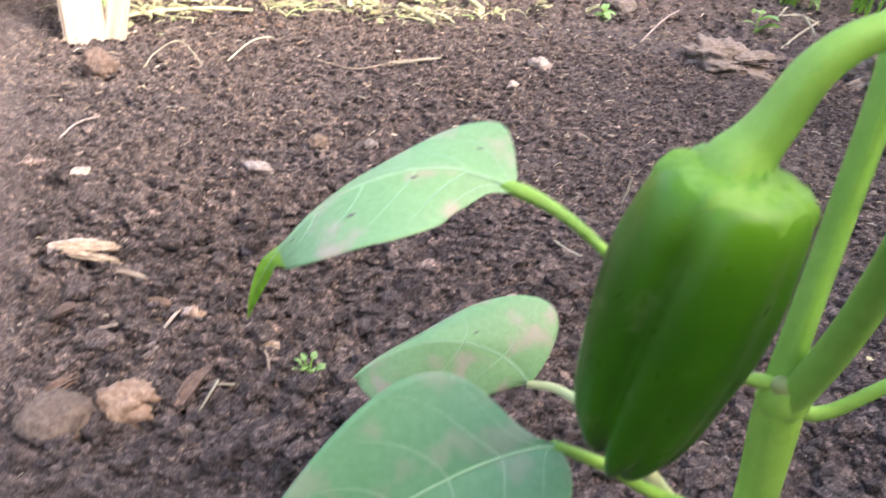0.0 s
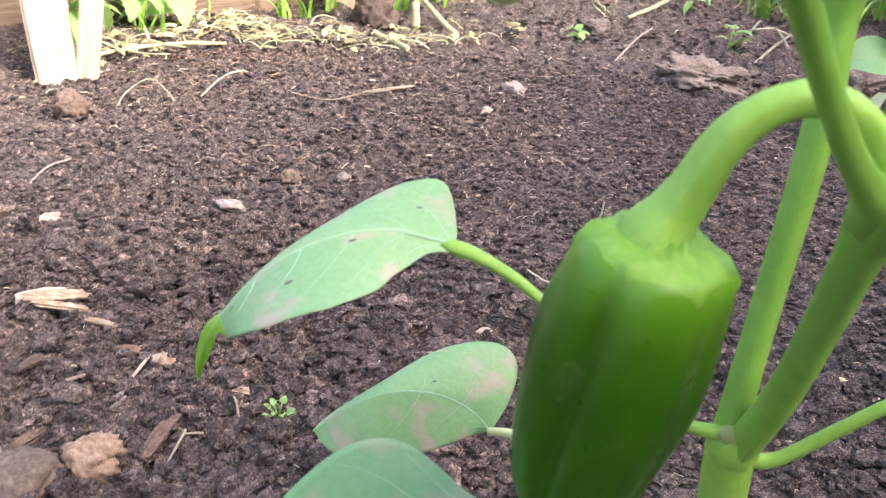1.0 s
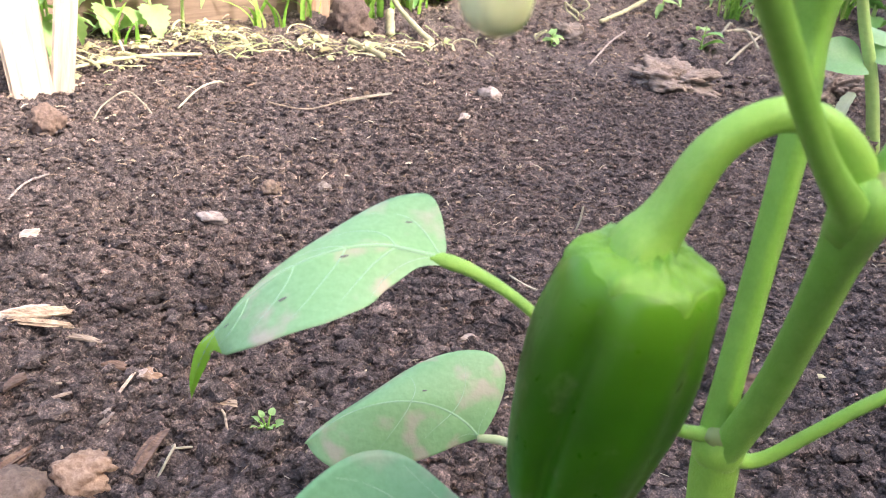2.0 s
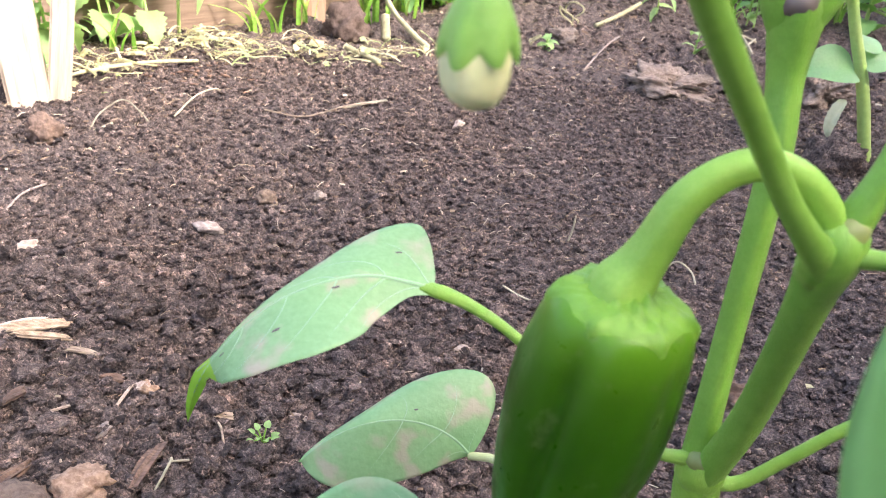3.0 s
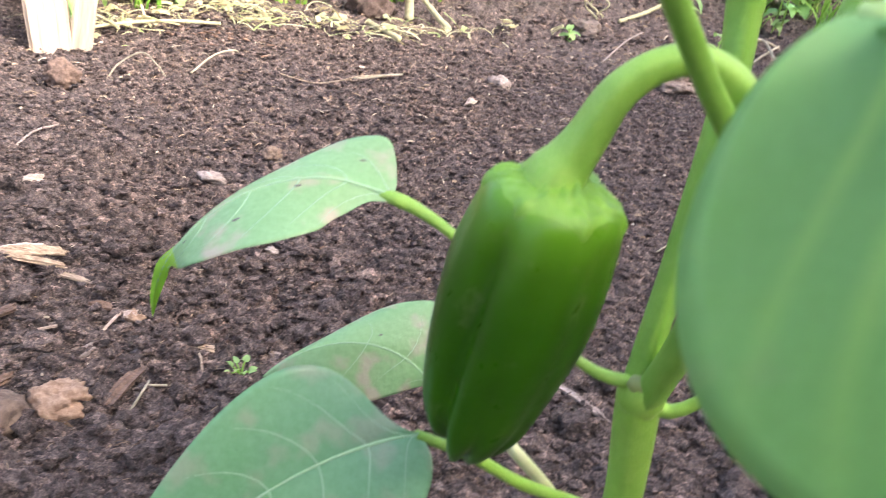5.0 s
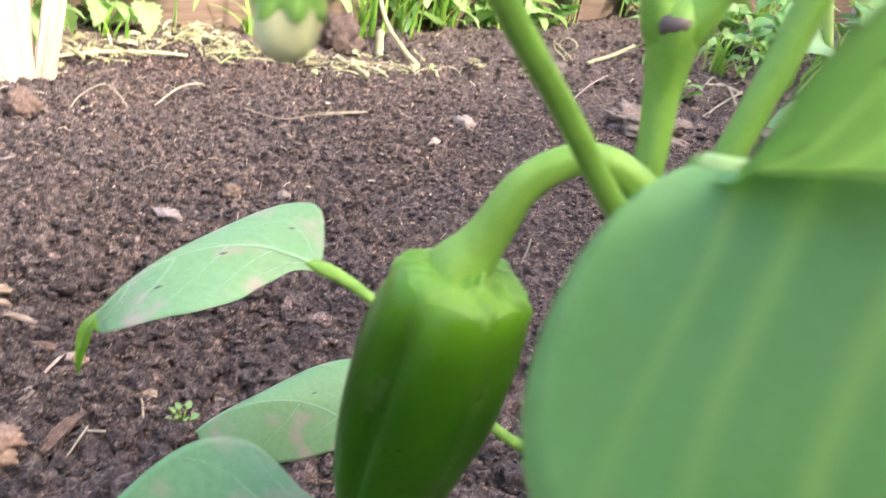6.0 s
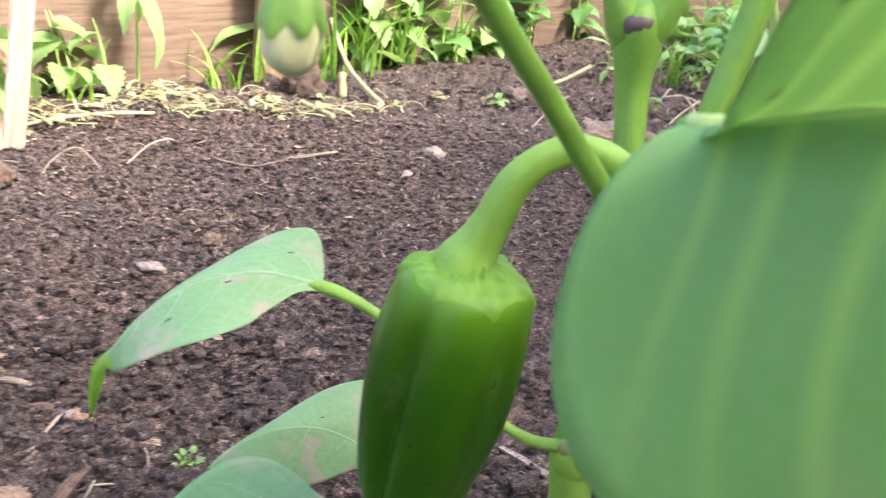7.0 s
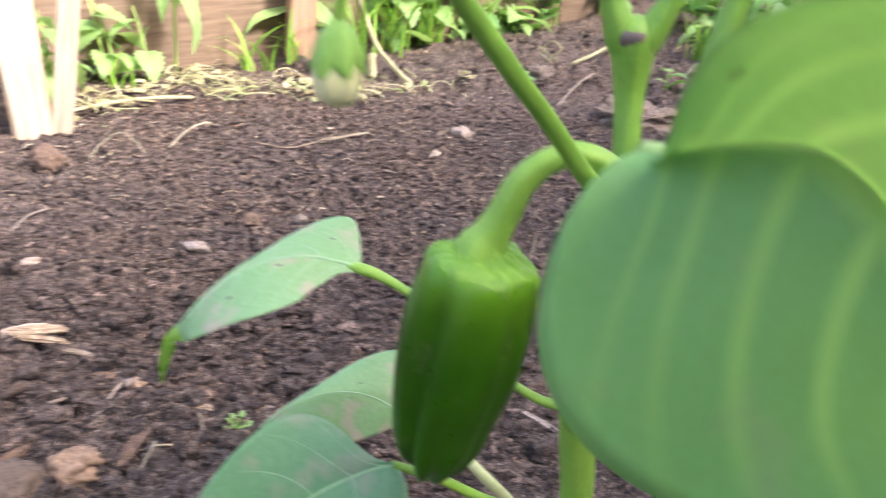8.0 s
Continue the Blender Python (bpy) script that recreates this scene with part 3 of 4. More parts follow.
part("side_shoot", tube("side_shoot", [(0.3170, 0.362, 0.166), (0.3280, 0.362, 0.166), (0.3427, 0.361, 0.182), (0.3580, 0.360, 0.199), (0.3850, 0.358, 0.222), (0.4200, 0.355, 0.245)], [0.0036, 0.0026, 0.0023, 0.0022, 0.0021, 0.002], STEM_LIGHT, 30, 12), plant, "thin light green side shoot")
part("side_shoot", tube("side_shoot", [(0.3148, 0.318, 0.280), (0.3268, 0.314, 0.281), (0.3408, 0.304, 0.288), (0.3350, 0.272, 0.304), (0.3180, 0.250, 0.319), (0.3003, 0.2347, 0.3294)], [0.0036, 0.0024, 0.0021, 0.002, 0.002, 0.0019], STEM, 34, 12), plant)
# swollen forks
for centre, size, fork_mat in (((0.3158, 0.3186, 0.2835), (0.0078, 0.0066, 0.0056), STEM), ((0.3145, 0.3632, 0.1690), (0.0090, 0.0086, 0.0105), STEM_LIGHT)):
    v, f = lump_data(np.random.RandomState(77), size, 0.03, 3)
    part("fork", mesh_of("fork", [np.array(q) + centre for q in v], f, fork_mat, [(abs(q[0]) * 60, q[2] * 30) for q in v]), plant)
# purple rings at the forks
for centre, rad, tall, node_mat in (((0.3128, 0.3600, 0.1752), 0.0054, 0.0046, NODE_BROWN), ((0.3122, 0.3862, 0.3262), 0.0056, 0.0044, NODE), ((0.3172, 0.3166, 0.2858), 0.0050, 0.0044, NODE_BROWN)):
    v, f = lump_data(np.random.RandomState(int(rad * 1e5)), (rad, rad * 0.8, tall), 0.12, 2)
    part("node", mesh_of("node", [np.array(q) + centre for q in v], f, node_mat, [(0, 0)] * len(v)), plant, "purple-brown stem node")

A = Blade([(0.2136, 0.373, 0.2225), (0.1902, 0.3693, 0.2262), (0.1685, 0.3613, 0.221), (0.1520, 0.3545, 0.2086), (0.1395, 0.3510, 0.1915), (0.1305, 0.3585, 0.1710), (0.1236, 0.3695, 0.1512)],
          [(-0.122, -0.407, 0.645), (-0.75, -0.228, 0.826), (-0.742, -0.662, 0.31)], 0.03, 0.0, -0.111, 0.0, 0.0005, 4, fold2=-0.182,
          tables=([(0, 0.0050), (0.02, 0.0168), (0.06, 0.0257), (0.12, 0.0250), (0.22, 0.0176), (0.36, 0.0095), (0.5, 0.0042), (0.6, 0.0020), (0.66, 0.0030), (0.72, 0.0030), (0.85, 0.0019), (1, 0)],
                  [(0, 0.0027), (0.02, 0.0031), (0.06, 0.0056), (0.12, 0.0146), (0.22, 0.0246), (0.36, 0.029), (0.5, 0.0244), (0.6, 0.0141), (0.66, 0.0030), (0.72, 0.0027), (0.85, 0.0017), (1, 0)]), tip_face=(0.25, -0.74, 0.62))
leaf(plant, A, LEAF_PALE, VEIN, "pale green drooping leaf with a curled tip and brown spots", [(0.314, 0.362, 0.174), (0.2945, 0.361, 0.1765), (0.268, 0.366, 0.190), (0.243, 0.371, 0.209), (0.226, 0.373, 0.218), (0.2140, 0.3731, 0.2218), (0.2085, 0.3722, 0.2226)], [0.0032, 0.0022, 0.0020, 0.0020, 0.0023, 0.0027, 0.0010], 5, 0.0005, spots=((0.42, -0.45, 0.0010), (0.25, -0.15, 0.0009), (0.58, -0.2, 0.0008), (0.1, 0.45, 0.0007)), sink=-0.3, under_mat=LEAF_UNDER)
BASE, TIP = (0.233, 0.425, 0.106), (0.1565, 0.4115, 0.1003)
B = Blade(bezier([BASE, (0.215, 0.4308, 0.1265), (0.179, 0.419, 0.130), TIP]),
          [(0.1, -0.42, 0.75), (0.1, -0.42, 0.75), (0.0, -0.42, 0.75), (-0.2, -0.42, 0.75)], 0.03, 0.0, 0.0, 0.10, 0.0010, 4, camber2=0.10,
          edges=(bezier([BASE, (0.263, 0.457, 0.151), (0.214, 0.4605, 0.145), (0.177, 0.430, 0.119), TIP]),
                 bezier([BASE, (0.210, 0.417, 0.1007), (0.190, 0.404, 0.0854), (0.166, 0.404, 0.091), TIP])))
leaf(plant, B, LEAF_PALE, VEIN, "pale green leaf with faint brown blotches near the soil", [(0.324, 0.372, 0.062), (0.310, 0.375, 0.084), (0.292, 0.376, 0.104), (0.274, 0.375, 0.122), (0.258, 0.395, 0.122), (0.244, 0.418, 0.112), (0.2325, 0.425, 0.106)], [0.0030, 0.0027, 0.0026, 0.0025, 0.0022, 0.0019, 0.0017], 3, 0.0004, stalk_mat=PALE_STALK, spots=((0.4, 0.2, 0.0008),), sink=-0.3)
BASE, TIP = (0.241, 0.320, 0.165), (0.1395, 0.272, 0.0805)
C = Blade(bezier([BASE, (0.205, 0.3066, 0.160), (0.172, 0.291, 0.123), TIP]),
          [(-0.05, -0.62, 0.55), (-0.05, -0.62, 0.55), (-0.1, -0.62, 0.5), (-0.3, -0.62, 0.4)], 0.04, 0.0, 0.0, 0.12, 0.0014, 4, camber2=0.12,
          edges=(bezier([BASE, (0.2165, 0.317, 0.1645), (0.207, 0.342, 0.206), (0.1745, 0.309, 0.1935), (0.152, 0.2835, 0.121), TIP], 40),
                 bezier([BASE, (0.2605, 0.308, 0.1597), (0.2426, 0.2917, 0.1137), (0.1976, 0.2805, 0.0808), TIP], 40)))
leaf(plant, C, LEAF_BLUE, VEIN, "blue-green broad lower leaf with paler veins", [(0.3195, 0.369, 0.100), (0.305, 0.360, 0.114), (0.279, 0.341, 0.135), (0.259, 0.330, 0.152), (0.240, 0.320, 0.1645)], [0.0034, 0.0026, 0.0024, 0.0022, 0.0018], 5, 0.00045, sink=-0.3)
BASE, TIP = (0.3007, 0.2341, 0.3294), (0.374, 0.178, 0.284)
D = Blade([BASE, (0.3164, 0.2271, 0.3352), (0.3257, 0.2200, 0.3388), (0.334, 0.2115, 0.3385), (0.344, 0.2000, 0.3300), (0.357, 0.188, 0.311), TIP],
          [(-0.3, -0.9, 0.2), (-0.3, -0.9, 0.25), (-0.3, -0.9, 0.3)], 0.06, 0.0, 0.0, -0.42, 0.0009, 5, camber2=-0.40, belly=1.7,
          edges=(np.vstack([bezier([BASE, (0.2786, 0.2183, 0.3271), (0.2751, 0.2147, 0.290), (0.2842, 0.2062, 0.2681), (0.3226, 0.2035, 0.2578)], 20), [(0.346, 0.199, 0.261), (0.364, 0.189, 0.271), TIP]]),
                 np.vstack([bezier([BASE, (0.3079, 0.2083, 0.3316), (0.2885, 0.1962, 0.3644), (0.3133, 0.1693, 0.3728)], 16), [(0.336, 0.157, 0.368), (0.357, 0.159, 0.335), TIP]])))
leaf(plant, D, LEAF_NEAR, VEIN_NEAR, "large green leaf with yellow-green veins held before the fruit", None, None, 0, 0.0013, spots=((0.14, -0.5, 0.0016), (0.26, -0.72, 0.0012)), spot_mat=SPOT_PALE, sink=-1.1, sweep=0.38, under=0.2)

# fruit
TOP, AXIS = np.array([0.2676, 0.312, 0.2625]), np.array([-0.150, -0.095, -1.0])
PROFILE = spline([(0.0, 0.0, 0), (0.008, -0.0012, 0), (0.0142, -0.0006, 0), (0.0180, 0.0018, 0), (0.0198, 0.0065, 0), (0.0208, 0.0130, 0), (0.0219, 0.0250, 0), (0.0213, 0.0430, 0), (0.0188, 0.0610, 0), (0.0158, 0.0740, 0), (0.0112, 0.0820, 0), (0.0058, 0.0855, 0), (0.0, 0.0855, 0)], 60)
CREASES = ((math.radians(237), 0.25, 0.16), (math.radians(280), 0.055, 0.13), (math.radians(318), 0.075, 0.20), (math.radians(110), 0.16, 0.28), (math.radians(20), 0.08, 0.28))


def fruit_point(r, d, a):
    k, sink = 1.0, 0.0
    s = min(1, max(0, d / 0.09))
    for ca, deep, wide in CREASES:
        da = (a - ca + math.pi) % (2 * math.pi) - math.pi
        g = math.exp(-(da / wide) ** 2)
        k -= g * deep * (0.75 + 0.5 * s ** 3) * min(1, s * 5)
        sink += g * 0.006 * max(0, (s - 0.72) / 0.28)
    k += 0.02 * math.sin(2 * a + 6 * s) + 0.030 * noise.noise(Vector((3.2 * math.cos(a), 3.2 * math.sin(a), 3.5 * s))) * min(1, s * 5)
    if math.cos(a - math.radians(190)) > 0.3:
        sink += 0.009 * max(0, (s - 0.55) / 0.45) * (math.cos(a - math.radians(190)) - 0.3)
    return TOP + AXIS * (d - sink) + np.array([math.cos(a), math.sin(a), -0.1 * math.cos(a)]) * r * k


CALYX_TIPS = ((181, 1.05), (240, 0.75), (298, 1.05), (352, 1.1), (60, 0.9), (120, 0.9))


def fruit():
    seg = 72
    verts, uvs = [], []
    for i, (r, d, _) in enumerate(PROFILE):
        for k in range(seg):
            verts.append(fruit_point(max(r, 1e-5), d, 2 * math.pi * k / seg))
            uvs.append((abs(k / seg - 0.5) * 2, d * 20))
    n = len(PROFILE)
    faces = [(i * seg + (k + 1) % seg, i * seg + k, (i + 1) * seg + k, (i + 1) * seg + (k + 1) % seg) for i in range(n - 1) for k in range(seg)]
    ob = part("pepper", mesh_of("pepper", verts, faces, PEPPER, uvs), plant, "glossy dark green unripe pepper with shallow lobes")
    # calyx: a lumpy six-pointed cap that hugs the shoulders and rises into the stalk
    seg, rings = 96, 18
    verts, uvs, faces = [], [], []
    prof = PROFILE[:34, :2]
    step = np.concatenate([[0], np.cumsum(np.linalg.norm(np.diff(prof, axis=0), axis=1))])
    tan = np.gradient(prof, axis=0)
    tan /= np.linalg.norm(tan, axis=1)[:, None] + 1e-9
    for side in (0, 1):
        for i in range(rings + 1):
            f = i / rings
            for k in range(seg):
                a = 2 * math.pi * k / seg
                near = [abs((a - math.radians(ta) + math.pi) % (2 * math.pi) - math.pi) for ta, _ in CALYX_TIPS]
                lobe = max(math.exp(-da / 0.16) * tr for da, (_, tr) in zip(near, CALYX_TIPS))
                ring = Vector((math.cos(a), math.sin(a), 0))
                edge = 0.0178 + 0.0056 * lobe + 0.0022 * noise.noise(ring * 2.6 + Vector((0, 0, 7)))
                at = 0.0008 + (edge - 0.0008) * f
                r, d = np.interp(at, step, prof[:, 0]), np.interp(at, step, prof[:, 1])
                out_r, out_d = np.interp(at, step, tan[:, 1]), -np.interp(at, step, tan[:, 0])
                rise = 0.0026 * (1 - f) ** 1.2 + 0.0034 * max(0, 1 - f * 1.8) ** 2
                rise += (0.0032 * noise.noise(ring * 4.2 + Vector((0, 0, 2.6 * f))) + 0.0026 * noise.noise(ring * 8 + Vector((0, 0, 5 * f)))) * min(1, 3 * f) * (1.1 - f)
                rise += 0.0016 * math.exp(-((f - 0.8) / 0.16) ** 2) * lobe
                rise = max(rise, 0.0003) * (1 - f ** 10) - 0.0001 * f
                h = rise if side == 0 else -0.0006
                verts.append(fruit_point(r + out_r * h, d + out_d * h, a))
                uvs.append((abs(k / seg - 0.5) * 2, f * 3))
    off = (rings + 1) * seg
    for i in range(rings):
        for k in range(seg):
            q = (i * seg + k, i * seg + (k + 1) % seg, (i + 1) * seg + (k + 1) % seg, (i + 1) * seg + k)
            faces.append(q[::-1])
            faces.append(tuple(off + x for x in q))
    for k in range(seg):
        q = (rings * seg + k, rings * seg + (k + 1) % seg)
        faces.append((q[1], q[0], off + q[0], off + q[1]))
    part("calyx", mesh_of("calyx", verts, faces, CALYX, uvs), ob, "bright green calyx with pointed tips")
    part("fruit_stalk", tube("fruit_stalk", [(0.2650, 0.3128, 0.2600), (0.2662, 0.3132, 0.2655), (0.2688, 0.3138, 0.2708), (0.2720, 0.3140, 0.2780), (0.2765, 0.3145, 0.2895), (0.2840, 0.3155, 0.2975), (0.2930, 0.3165, 0.3008), (0.3030, 0.3180, 0.2975), (0.3120, 0.3195, 0.2885), (0.3145, 0.3195, 0.279)], [0.0098, 0.0086, 0.0067, 0.0056, 0.0049, 0.0043, 0.0041, 0.0043, 0.0048, 0.0054], STEM_LIGHT, 48, 18, ridges=5, ridge=0.05), ob, "arched light green fruit stalk")


fruit()


def flower_bud():
    c = np.array([0.2262, 0.2660, 0.3232])
    ob = part("flower_bud", tube("flower_bud", [c + (0, 0, z) for z in (0.0, 0.0010, 0.0036, 0.0080, 0.013)], [0.0020, 0.0040, 0.0057, 0.0063, 0.0056], PETAL, 24, 24, ridges=5, ridge=0.06), plant, "closed cream flower bud hanging on its stalk")
    seg, rings = 80, 16
    verts, uvs, faces = [], [], []
    for i in range(rings + 1):
        f = i / rings
        for k in range(seg):
            a = 2 * math.pi * k / seg
            fold = 0.5 + 0.5 * math.cos(6 * a + 0.5 * math.sin(a))
            low = 0.0108 - 0.0026 * fold ** 0.6 - 0.0006 * math.sin(2 * a)
            z = 0.0222 + (low - 0.0222) * f
            r = float(np.interp(f, [0, 0.12, 0.3, 0.6, 0.88, 1], [0.0017, 0.0030, 0.0048, 0.0062, 0.0068, 0.0066])) * (0.92 + 0.15 * fold * min(1, 0.2 + 1.2 * f))
            verts.append(c + (r * math.cos(a), r * math.sin(a), z))
            uvs.append((abs(k / seg - 0.5) * 2, f * 2))
    faces = [(i * seg + k, i * seg + (k + 1) % seg, (i + 1) * seg + (k + 1) % seg, (i + 1) * seg + k) for i in range(rings) for k in range(seg)]
    part("bud_calyx", mesh_of("bud_calyx", verts, faces, CALYX_BUD, uvs), ob, "toothed green bud cup")
    part("bud_stalk", tube("bud_stalk", [c + (0, 0, 0.019), c + (0.0004, 0, 0.03), c + (0.001, 0.0003, 0.055), c + (0.002, -0.001, 0.072), c + (0.006, -0.008, 0.083), c + (0.0115, -0.0155, 0.082)], [0.0020, 0.0015, 0.0013, 0.0013, 0.0014, 0.0016], STEM_LIGHT, 30, 12), ob)


flower_bud()


# ---- bits lying on the soil ----
def sliver(name, p, q, width, thick, mat, label, category, group="", seed=0, lift=0.002):
    """A split piece of wood from p to q, on the soil."""
    r = np.random.RandomState(seed)
    a, b = np.array([*p, ground_z(*p) + lift + thick * 0.3]), np.array([*q, ground_z(*q) + lift + thick * 0.3])
    d = b - a
    e = np.array([-d[1], d[0], 0])
    e /= np.linalg.norm(e)
    up = np.array([0, 0, 1.0])
    verts, n, m = [], 14, 12
    mid = (a + b) / 2
    ring = [(0.5 * math.cos(2 * math.pi * k / m), 0.45 + 0.55 * math.sin(2 * math.pi * k / m)) for k in range(m)]
    ridge = r.uniform(0.6, 1.25, m)
    starts, ends = r.uniform(0, 0.26, m), r.uniform(0, 0.26, m)
    for i in range(n):
        t = i / (n - 1)
        w = width * (0.7 + 0.3 * math.sin(math.pi * (0.1 + 0.8 * t)))
        for k, (x, z) in enumerate(ring):
            tk = starts[k] + (1 - starts[k] - ends[k]) * t
            bow = 0.10 * width * math.sin(3 * tk + seed)
            verts.append(a + d * tk + e * (x * w * ridge[k] + bow) + up * (z * thick * ridge[k] * (0.6 + 0.4 * math.sin(math.pi * (0.12 + 0.76 * t))) + r.uniform(-0.05, 0.05) * thick) - mid)
    faces = [(i * m + k, i * m + (k + 1) % m, (i + 1) * m + (k + 1) % m, (i + 1) * m + k) for i in range(n - 1) for k in range(m)]
    faces += [tuple(range(m - 1, -1, -1)), tuple((n - 1) * m + k for k in range(m))]
    ob = new(name, mesh_of(name, verts, faces, mat, None, False))
    ob.location = mid
    return tagged(ob, label, category, group)


def clod(name, at, size, mat, label, category, group="", seed=0, rough=0.22, sub=4, turn=0.0):
    v, f = lump_data(np.random.RandomState(seed), size, rough, sub)
    ob = new(name, mesh_of(name, v, f, mat))
    ob.location = (*at, ground_z(*at) + size[2] * 0.45)
    ob.rotation_euler[2] = turn
    return tagged(ob, label, category, group)


def twig(name, pts, r, mat, label, category, group=""):
    base = np.array([pts[0][0], pts[0][1], 0])
    path = [np.array([x, y, z + ground_z(x, y) + r]) - base for x, y, z in pts]
    ob = new(name, tube(name, path, [r] * len(path), mat, 20, 7, lump=0.15))
    ob.location = base
    return tagged(ob, label, category, group)


clod("soil_clod", (-0.018, 0.446), (0.021, 0.019, 0.017), CLOD_BROWN, "rounded brown soil clod on the bed", "clod", "clods on the bed", 1, 0.10)
clod("soil_clod", (0.010, 0.473), (0.017, 0.013, 0.011), CLOD_TAN, "pale tan fibrous soil clod", "clod", "clods on the bed", 2, 0.22)
clod("soil_clod", (-0.295, 0.985), (0.020, 0.016, 0.018), CLOD, "brown soil clod on the bed", "clod", "clods on the bed", 3)
clod("soil_clod", (-0.076, 1.575), (0.036, 0.03, 0.036), CLOD, "reddish brown soil clod by the dry clippings", "clod", "clods on the bed", 4)
clod("soil_clod", (-0.007, 0.890), (0.0095, 0.008, 0.008), CLOD_BROWN, "small brown clod on the soil", "clod", "clods on the bed", 5)
clod("soil_clod", (0.042, 0.910), (0.0070, 0.006, 0.006), CLOD_PALE, "small greyish clod on the soil", "clod", "clods on the bed", 6)
clod("soil_clod", (0.640, 1.185), (0.034, 0.030, 0.026), SOIL, "dark moist soil clod beside the young plant", "clod", "clods on the bed", 7, 0.2)
for k, (x, y, r) in enumerate(((0.027, 0.528, 0.0105), (0.104, 0.513, 0.0105), (0.099, 0.557, 0.0085), (0.029, 0.481, 0.0095), (0.075, 0.500, 0.0075), (-0.010, 0.500, 0.008), (0.140, 0.500, 0.009))):
    clod("soil_clod", (x, y), (r, r * 0.9, r * 0.8), SOIL, "crumbly dark soil clod on the bed", "clod", "clods on the bed", 110 + k, 0.34, 4, k * 1.3)
clod("soil_clod", (0.008, 0.568), (0.0055, 0.004, 0.0045), CLOD_TAN, "tiny yellowish crumb on the soil", "clod", "clods on the bed", 9, 0.4, 3)
clod("bark_piece", (0.705, 1.495), (0.052, 0.036, 0.032), BARK, "rough pinkish brown lump of bark", "bark", seed=12, rough=0.42, sub=5, turn=0.5)
clod("soil_clod", (0.415, 0.655), (0.016, 0.012, 0.010), CLOD, "reddish brown clod behind the stem", "clod", "clods on the bed", 8, 0.3)
clod("bark_piece", (0.460, 1.450), (0.060, 0.042, 0.022), BARK, "flat rough piece of grey-brown bark", "bark", seed=15, rough=0.42, sub=5, turn=-0.25)
clod("bark_piece", (0.300, 1.700), (0.03, 0.022, 0.018), BARK, "small rough piece of bark", "bark", seed=11, rough=0.3)
for k, (x, y, s) in enumerate(((-0.043, 0.819, 0.0135), (-0.177, 0.737, 0.0145), (0.161, 1.175, 0.012), (0.190, 1.285, 0.022), (0.062, 0.700, 0.006), (0.215, 0.665, 0.007))):
    clod("stone", (x, y), (s, s * 0.55, s * 0.4), CHIP_PALE, "small pale pinkish stone chip on the soil", "stone", "stone chips", 20 + k, 0.25, 3, k * 0.7)
for k, (p, q, w, th, mat, label) in enumerate((
        ((-0.112, 0.596), (-0.074, 0.630), 0.009, 0.007, CHIP, "splintered light brown wood chip"),
        ((-0.104, 0.594), (-0.069, 0.616), 0.006, 0.005, CHIP, "splintered light brown wood chip"),
        ((-0.122, 0.602), (-0.088, 0.622), 0.006, 0.010, CHIP_PALE, "pale split edge of a broken wood chip"),
        ((-0.064, 0.594), (-0.040, 0.597), 0.006, 0.004, CHIP, "orange-brown wood splinter on the soil"),
        ((-0.030, 0.573), (-0.014, 0.582), 0.011, 0.005, CHIP_DARK, "flat grey-brown wood chip on the soil"),
        ((-0.074, 0.530), (-0.060, 0.539), 0.010, 0.005, CHIP_DARK, "flat grey-brown wood chip on the soil"),
        ((-0.043, 0.527), (-0.021, 0.543), 0.0020, 0.002, CHIP_PALE, "thin pale splinter of wood"),
        ((-0.007, 0.550), (-0.004, 0.573), 0.0020, 0.002, CHIP_PALE, "thin pale splinter of wood"),
        ((0.061, 0.547), (0.089, 0.554), 0.0055, 0.003, CHIP, "thin brown splinter of wood"),
        ((0.108, 0.565), (0.126, 0.561), 0.0055, 0.003, CHIP_PALE, "short pale splinter of wood"),
        ((0.129, 0.540), (0.123, 0.567), 0.0055, 0.0035, CHIP_DARK, "dark upright splinter of wood"),
        ((0.039, 0.472), (0.040, 0.520), 0.010, 0.006, CHIP_DARK, "dark split stick of wood"),
        ((-0.045, 0.440), (-0.030, 0.492), 0.010, 0.006, CHIP_DARK, "dark split stick of wood"),
        ((0.0, 0.566), (0.010, 0.572), 0.008, 0.005, CHIP_PALE, "small pale wood chip on the soil"),
        ((-0.005, 0.516), (0.004, 0.524), 0.010, 0.006, CHIP_PALE, "small pale wood chip on the soil"),
        ((0.462, 0.669), (0.488, 0.679), 0.006, 0.003, CLIPPING, "cream dry leaf sliver on the soil"),
        ((0.295, 0.600), (0.345, 0.560), 0.006, 0.004, CHIP_PALE, "pale broken stick below the stem"),
        ((-0.011, 1.205), (0.056, 1.240), 0.007, 0.004, TWIG, "pale straw stalk on the soil"),
        ((0.190, 0.56), (0.196, 0.54), 0.006, 0.004, CHIP_PALE, "pale wood chip under the leaves"))):
    sliver("wood_chip", p, q, w, th, mat, label, "wood chip", "wood chips on the soil", 40 + k)
twig("twig", [(-0.268, 1.032, 0.0), (-0.262, 1.05, 0.016), (-0.240, 1.066, 0.024), (-0.222, 1.068, 0.016), (-0.210, 1.070, 0.0)], 0.0010, TWIG, "arched pale dry stalk on the soil", "twig", "pale stalks")
twig("twig", [(-0.262, 1.028, 0.0), (-0.246, 1.048, 0.006)], 0.0016, TWIG, "short pale dry stalk on the soil", "twig", "pale stalks")
